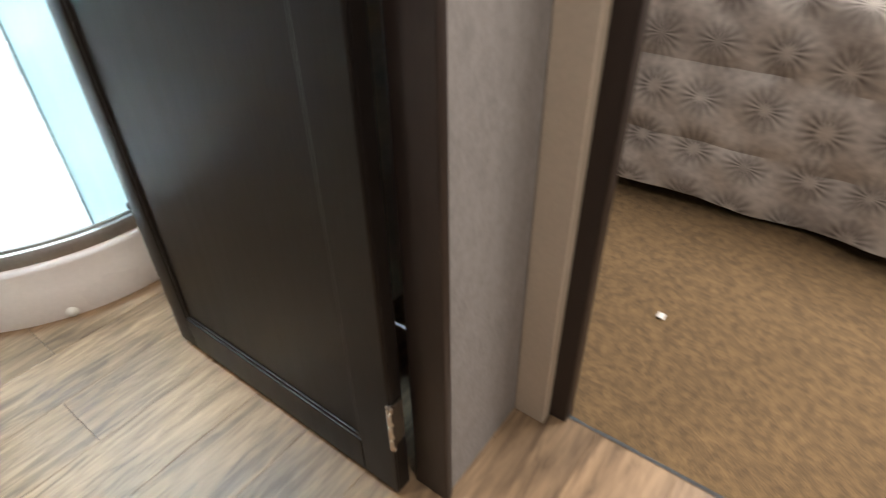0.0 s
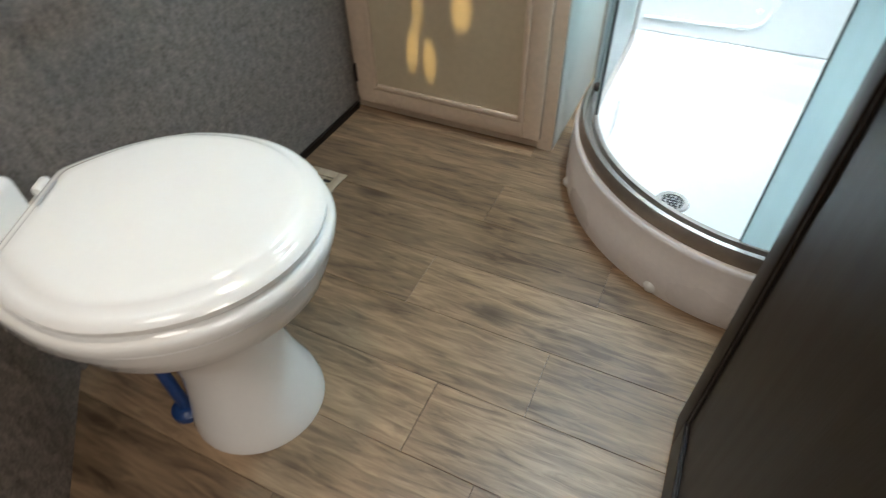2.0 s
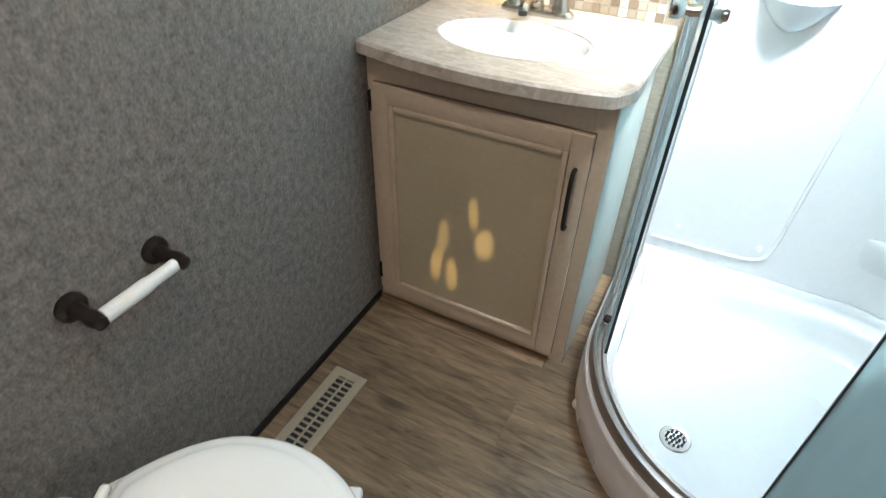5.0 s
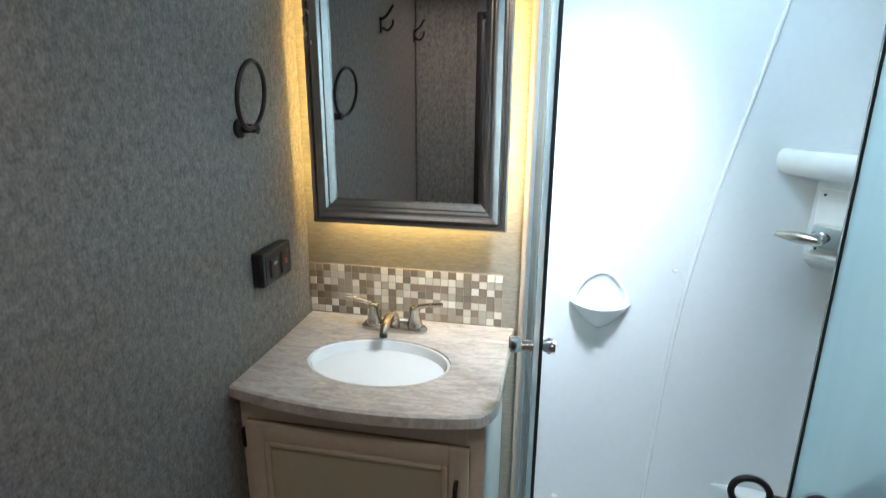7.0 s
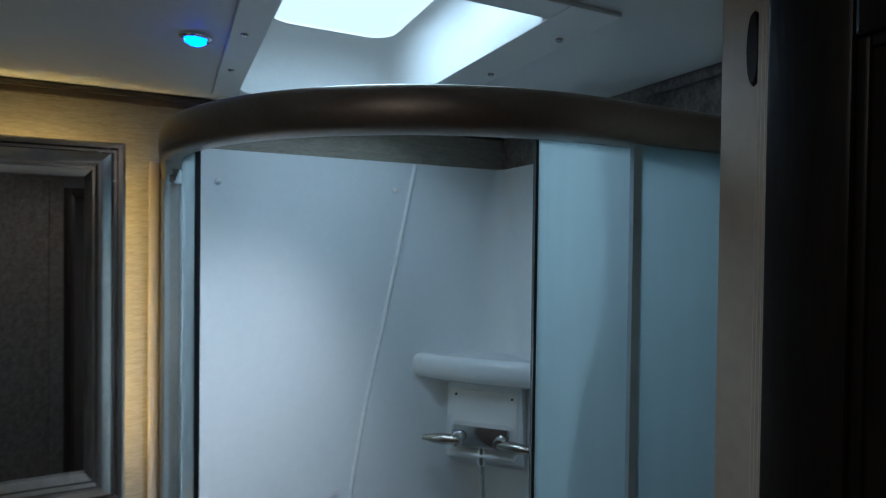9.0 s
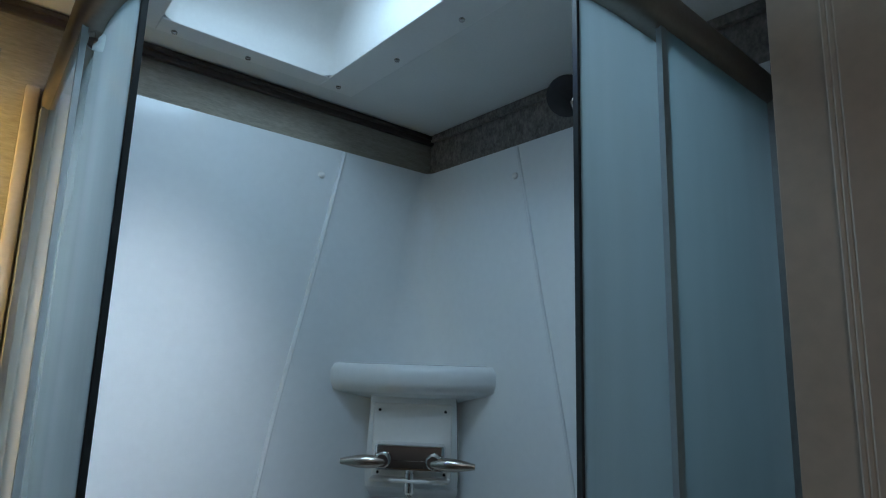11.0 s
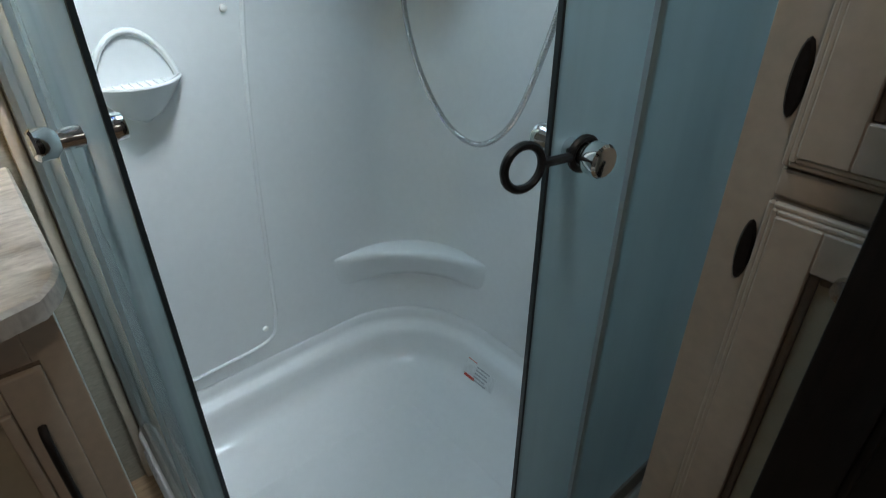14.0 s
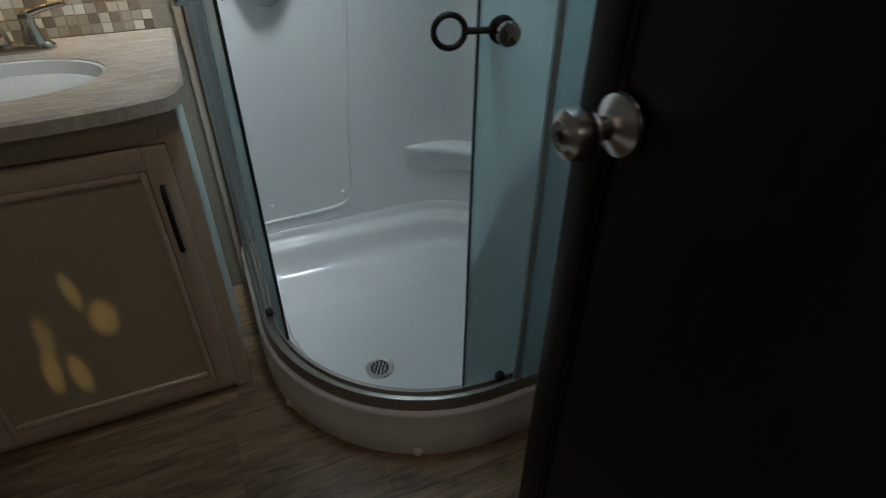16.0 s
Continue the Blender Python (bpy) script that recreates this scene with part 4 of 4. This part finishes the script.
floor_register()


# ---- toilet ----
def toilet():
    """Built round the bowl's middle with its front along +x, then turned towards the room."""
    t = thing("toilet", "white porcelain toilet with its lid closed", "toilet")

    def oval(x, rx, ry, z, n=52):
        return [(x + rx * math.cos(2 * math.pi * k / n), ry * math.sin(2 * math.pi * k / n), z) for k in range(n)]

    def seat_plan(inset, z, back=0.195, wide=0.198, rear=0.108):
        """Round in front, drawn in towards a straight back edge."""
        f, h, w, q = 0.229 - inset, wide - inset, rear - inset * 0.8, back - inset
        half = [(f * math.cos(radians(e)) ** 0.95 if e < 90 else 0.0, h * math.sin(radians(e))) for e in range(0, 91, 6)]
        half += [(-q * k / 8, h - (h - w) * (k / 8) ** 1.9) for k in range(1, 8)]
        half += [(-q * 0.97, w + 0.004), (-q * 0.995, w - 0.004), (-q, w - 0.014), (-q, 0.0)]
        return [(x, y, z) for x, y in half] + [(x, -y, z) for x, y in half[-2:0:-1]]
    n = len(seat_plan(0, 0))
    part("pedestal", loft([oval(0.02, 0.121, 0.116, 0.0, n), oval(0.02, 0.121, 0.116, 0.010, n), oval(0.02, 0.113, 0.109, 0.045, n), oval(0.015, 0.098, 0.094, 0.10, n), oval(0.012, 0.089, 0.086, 0.16, n), oval(0.010, 0.092, 0.09, 0.21, n), oval(0.008, 0.105, 0.102, 0.255, n), oval(0.006, 0.135, 0.128, 0.29, n), oval(0.008, 0.168, 0.155, 0.322, n), oval(0.012, 0.193, 0.175, 0.35, n), seat_plan(0.014, 0.378), seat_plan(0.010, 0.400), seat_plan(0.016, 0.408)]), M_CERAMIC, t, "flared white porcelain pedestal")
    part("seat", loft([seat_plan(0.010, 0.409), seat_plan(0.002, 0.413), seat_plan(0.0, 0.424), seat_plan(0.004, 0.433), seat_plan(0.013, 0.438)]), M_CERAMIC, t)
    lid = [(0.016, 0.439), (0.010, 0.442), (0.009, 0.450), (0.014, 0.457), (0.022, 0.4605), (0.030, 0.4625), (0.034, 0.4665), (0.040, 0.4695), (0.052, 0.471), (0.085, 0.4725)]
    part("lid", loft([seat_plan(i, z, 0.19) for i, z in lid]), M_CERAMIC, t, "closed white lid with a stepped rim")
    part("rear_deck", loft([seat_plan(0.02, 0.37, 0.215), seat_plan(0.012, 0.385, 0.228), seat_plan(0.012, 0.425, 0.230), seat_plan(0.02, 0.432, 0.224)]), M_CERAMIC, t)
    part("hinge_cover", box(-0.250, -0.206, -0.057, 0.057, 0.40, 0.484, 0.015, 4), M_PLASTIC, t, "raised white cover behind the lid")
    for y in (-0.086, 0.086):
        part("hinge", lathe([(0.007, -0.014), (0.009, -0.011), (0.009, 0.011), (0.007, 0.014)], on_axis((-0.200, y * 0.93, 0.440), (0, 1, 0)), 12), M_PLASTIC, t)
    part("rear_neck", loft([oval(-0.15, 0.05, 0.06, 0.18), oval(-0.16, 0.065, 0.075, 0.28), oval(-0.17, 0.08, 0.09, 0.375)]), M_CERAMIC, t)
    part("pedal", box(0.145, 0.19, 0.128, 0.172, 0.318, 0.338, 0.008), M_PLASTIC, t)
    part("print_mark", box(-0.150, -0.146, 0.0, 0.05, 0.4725, 0.4731), M_GREY, t, "small grey print on the lid")
    t.matrix_basis = pose(0.344, -1.411, 0, 0, 0, 25)
    v = thing("water_valve", "blue plastic water fitting behind the toilet", "water valve")
    part("cap", lathe([(0.028, 0.0), (0.028, 0.012), (0.02, 0.02), (0.012, 0.022)], pose(0.262, -1.482, 0.0), 16), M_BLUE, v)
    part("pipe", tube([(0.262, -1.482, 0.02), (0.252, -1.480, 0.14), (0.22, -1.47, 0.26)], 0.011, 10), M_BLUE, v)


toilet()


# ---- linen cabinet ----
def side_door(name, parent, xf, y0, y1, z0, z1, w):
    """A cabinet door facing -x."""
    d = part(name, box(xf - 0.008, xf, y0, y1, z0, z1), M_GLAZE, parent)
    for k, (a, th) in enumerate(((0.0, 0.014), (0.006, 0.017), (0.012, 0.020))):
        bm = bmesh.new()
        i = 0.006 if k < 2 else w - 0.012
        for q in ((y0 + a, y0 + a + i, z0 + a, z1 - a), (y1 - a - i, y1 - a, z0 + a, z1 - a), (y0 + a + i, y1 - a - i, z0 + a, z0 + a + i), (y0 + a + i, y1 - a - i, z1 - a - i, z1 - a)):
            add_box(bm, xf - th, xf - 0.006, q[0], q[1], q[2], q[3], 0.0016, 1)
        part("moulding" if k < 2 else "rail", bm, M_CAB, d)
    g = 0.004
    part("panel", box(xf - 0.013, xf - 0.007, y0 + w + g, y1 - w - g, z0 + w + g, z1 - w - g, 0.002), M_CABPANEL, d)
    bm = bmesh.new()
    yi, yo, zi, zo, b = y0 + w + 0.0005, y1 - w - 0.0005, z0 + w + 0.0005, z1 - w - 0.0005, 0.010
    for q in ((yi, yi + b, zi, zo), (yo - b, yo, zi, zo), (yi + b, yo - b, zi, zi + b), (yi + b, yo - b, zo - b, zo)):
        add_box(bm, xf - 0.016, xf - 0.007, q[0], q[1], q[2], q[3], 0.003)
    part("bead", bm, M_GLAZE, d)
    return d


def linen_cabinet():
    t = thing("linen_cabinet", "tall cream glazed linen cabinet with two panelled doors", "cabinet")
    y0, y1, xf = -1.44, -0.978, 1.228
    part("body", box(xf, EAST - 0.002, y0, y1, 0.0, CEIL - 0.002, 0.001), M_CAB, t)
    up = side_door("door", t, xf, y0 + 0.05, -1.028, 1.024, 1.965, 0.058)
    low = side_door("door", t, xf, y0 + 0.05, -1.028, 0.06, 0.985, 0.058)
    part("ledge", box(xf - 0.006, xf, y0 + 0.05, -1.028, 0.990, 1.019, 0.002), M_CAB, t)
    for z in (0.130, 0.916, 1.103, 1.90):
        part("hinge", loft([[(xf - 0.001, -1.016 + 0.009 * math.cos(a), z + 0.038 * math.sin(a)) for a in [2 * math.pi * k / 16 for k in range(16)]], [(xf - 0.005, -1.016 + 0.006 * math.cos(a), z + 0.035 * math.sin(a)) for a in [2 * math.pi * k / 16 for k in range(16)]]]), M_BRONZE, t, "dark bronze hinge")
    part("knob", lathe([(0.006, 0), (0.006, 0.012), (0.014, 0.018), (0.013, 0.026), (0.002, 0.029)], on_axis((xf - 0.02, -1.125, 0.935), (-1, 0, 0)), 18), M_STEEL, low)


linen_cabinet()


# ---- bathroom door, standing open ----
def bathroom_door():
    t = tagged(new("door_1"), "espresso brown panelled door standing open into the bathroom", "door", "", "structure")
    xf, xb, y0, y1, z0, z1 = 1.070, 1.100, -1.768, -1.138, 0.014, 1.885
    slab = part("slab", box(xf + 0.007, xb, y0, y1, z0, z1, 0.001), M_DARK, t)
    w = 0.055
    for q in ((y0, y0 + 0.075, z0, z1), (y1 - w, y1, z0, z1), (y0 + 0.075, y1 - w, z0, z0 + 0.085), (y0 + 0.075, y1 - w, z1 - w, z1)):
        part("rail", box(xf, xf + 0.008, q[0], q[1], q[2], q[3], 0.003), M_DARK, t)
    for za, zb in ((z0 + 0.085, z1 - w),):
        ya, yb, b = y0 + 0.075, y1 - w, 0.008
        bm = bmesh.new()
        for q in ((ya, ya + b, za, zb), (yb - b, yb, za, zb), (ya + b, yb - b, za, za + b), (ya + b, yb - b, zb - b, zb)):
            add_box(bm, xf + 0.003, xf + 0.008, q[0], q[1], q[2], q[3], 0.0022)
        part("bead", bm, M_DARK, t)
    m = on_axis((xf, -1.212, 1.008), (-1, 0, 0))
    k = part("door_knob", lathe([(0.034, 0), (0.033, 0.006), (0.020, 0.014), (0.013, 0.018), (0.012, 0.030), (0.020, 0.037), (0.027, 0.047), (0.0285, 0.057), (0.025, 0.068), (0.016, 0.0735), (0.013, 0.072), (0.001, 0.072)], m, 32), M_STEEL, t, "satin steel round knob")
    # the slot's shade as a small black block on the knob's face
    part("slot_shade", box(xf - 0.0735, xf - 0.0715, -1.2135, -1.2105, 1.003, 1.013), M_BLACK, k)
    part("lock_ring", lathe([(0.0085, 0.0715), (0.0085, 0.0735), (0.007, 0.074), (0.0065, 0.072)], m, 20), M_STEEL, k)
    m = on_axis((xb, -1.212, 1.008), (1, 0, 0))
    part("door_knob", lathe([(0.034, 0), (0.033, 0.006), (0.020, 0.014), (0.012, 0.030), (0.027, 0.047), (0.025, 0.068), (0.001, 0.072)], m, 24), M_STEEL, t, "satin steel round knob")
    for z in (0.20, 0.98, 1.70):
        h = part("hinge", box(xf + 0.002, xf + 0.024, y0 - 0.006, y0 - 0.0005, z - 0.045, z + 0.045, 0.001), M_NICKEL, t, "worn nickel hinge")
        part("hinge_pin", lathe([(0.006, -0.05), (0.006, 0.05), (0.003, 0.054)], pose(xf - 0.003, y0 - 0.004, z), 12), M_NICKEL, h)
        for dz in (-0.03, 0, 0.03):
            part("hinge_leaf", box(xf - 0.012, xf - 0.001, y0 - 0.010, y0 - 0.007, z + dz - 0.012, z + dz + 0.012, 0.001), M_NICKEL, h)


bathroom_door()


# ---- bedroom ----
def bed():
    t = thing("bed", "bed with a taupe quilted spread hanging to the carpet", "bed")
    part("base", box(2.36, 4.0, -3.5, -1.45, 0.01, 0.40, 0.02), M_BEDBASE, t)
    part("mattress", box(2.33, 4.0, -3.5, -1.43, 0.40, 0.62, 0.05, 4), M_PLASTIC, t)
    bm = bmesh.new()
    prof = []
    for k in range(34):
        f = k / 33
        prof.append((2.285, 0.05 + 0.53 * f, 1 - f))
    for k in range(1, 9):
        a = radians(90 * k / 8)
        prof.append((2.285 + 0.07 * (1 - math.cos(a)), 0.58 + 0.07 * math.sin(a), 0.0))
    prof += [(2.45, 0.655, 0), (2.7, 0.66, 0), (3.2, 0.66, 0), (3.98, 0.66, 0)]
    ny = 150
    rows = []
    for x, z, f in prof:
        row = []
        for j in range(ny + 1):
            y = -3.55 + 2.13 * j / ny
            fold = 0.028 * f * math.sin(y * 13 + 1.2 * math.sin(y * 5)) + 0.02 * f * noise.noise((y * 4, z * 2, 3))
            puff = 0.008 * abs(math.sin((y + z) * 17)) + 0.008 * abs(math.sin((y - z) * 17)) + 0.022 * abs(math.sin(z * 15 + 0.5 * noise.noise((y * 3, 0, 1)))) ** 0.5
            hem = 0.045 * f * f * noise.noise((y * 2.6, 0, 7))
            row.append((x - fold * 1.0 - (puff if x < 2.4 else 0), y, z + hem + (puff if x >= 2.4 else 0)))
        rows.append(row)
    part("quilt", loft(rows, caps=False, closed=False), M_QUILT, t, "taupe satin quilt with round medallions")


bed()
scrap = thing("paper_scrap", "tiny scrap of white paper on the carpet", "litter")
part("scrap", box(1.745, 1.765, -1.985, -1.968, 0.010, 0.014, 0.002), M_PLASTIC, scrap)


def added_ceiling_lamps():
    # made-up rings, out of view, round the hall and bedroom fill lamps
    for name, x, y, r in (("added_lamp_ring", 0.75, -2.7, 0.15), ("added_lamp_ring", 2.6, -2.9, 0.2)):
        t = thing(name, "unseen white ring added round a fill lamp", "light", "ceiling lights")
        part("ring", lathe([(r * 1.12, 0), (r * 1.12, -0.014), (r, -0.018), (r, 0)], pose(x, y, CEIL), 32), M_PLASTIC, t)
    # invented fixture: five narrow spots shape the light patches on the vanity door
    t = thing("added_spot_cluster", "unseen fixture added to cast five warm patches on the vanity door", "light")
    lx, ly, lz = 0.50, -1.36, CEIL
    part("plate", lathe([(0.10, 0), (0.10, -0.012), (0.09, -0.018), (0.001, -0.018)], pose(lx, ly, lz), 32), M_PLASTIC, t)
    for x, z, w, slim, lean in ((0.318, 0.441, 0.6, 0.5, 15), (0.231, 0.335, 0.5, 0.6, 0), (0.355, 0.352, 0.85, 0.85, 60), (0.210, 0.228, 0.9, 0.62, -8), (0.260, 0.204, 0.9, 0.62, 12)):
        src = Vector((lx + (x - 0.28) * 0.6, ly + (z - 0.3) * 0.3, lz - 0.03))
        part("lens", lathe([(0.012, 0.012), (0.012, 0.0), (0.001, -0.001)], pose(*src), 12), M_ADDEDLENS, t)
        data = bpy.data.lights.new("warm_spot", "SPOT")
        data.energy, data.color, data.spot_size, data.spot_blend, data.shadow_soft_size = 105.0 * w, (1.0, 0.72, 0.27), radians(2.25), 1.0, 0.002
        lamp = new("warm_spot", data)
        lamp.matrix_world = look(src + Vector((0, 0, -0.006)), (x, -0.462, z), lean) @ Matrix.Diagonal((slim, 1, 1, 1))


added_ceiling_lamps()


# ---- pieces: mosaic tiles and floor planks ----
def mosaic():
    t = thing("backsplash", "strip of small mixed beige and brown mosaic tiles", "backsplash")
    part("grout", box(0.001, 0.611, -0.004, -0.0005, 0.851, 1.013), M_GROUT, t)
    me = finish("tile", box(-0.0109, 0.0109, -0.0035, 0.0, -0.0108, 0.0108, 0.0012, 1), M_TILE)
    rng = random.Random(4)
    for i in range(26):
        for j in range(7):
            ob = new("tile", me)
            ob.location = (0.0133 + i * 0.0234, -0.004 - rng.random() * 0.0006, 0.8632 + j * 0.0230)
            ob.parent = t


mosaic()


def planks():
    fl = thing("floor", "grey-brown oak-look vinyl plank floor", "floor", kind="structure")
    rng = random.Random(11)
    width = 0.1495
    ends = {4: 0.87, 5: 0.558, 6: 0.879, 7: 0.505, 8: 0.825, 9: 0.653}   # where a plank ends in the middle rows
    y, row = 0.106, 0
    while y > -3.2:
        x = ends[row] - 1.22 if row in ends else -0.1 - rng.random() * 0.8
        first = row in ends
        while x < 1.39:
            length = 1.22 if first else rng.choice((0.92, 1.22))
            first = False
            a, b = max(x, -0.05), min(x + length, 1.389)
            if b - a > 0.02:
                ob = new("plank", finish("plank", box(-(b - a) / 2 + 0.0004, (b - a) / 2 - 0.0004, -width / 2 + 0.0004, width / 2 - 0.0004, -0.004, 0.0, 0.0006, 1), M_FLOOR))
                ob.location = ((a + b) / 2, y - width / 2, 0.0)
                ob.parent = fl
            x += length
        y, row = y - width, row + 1


planks()
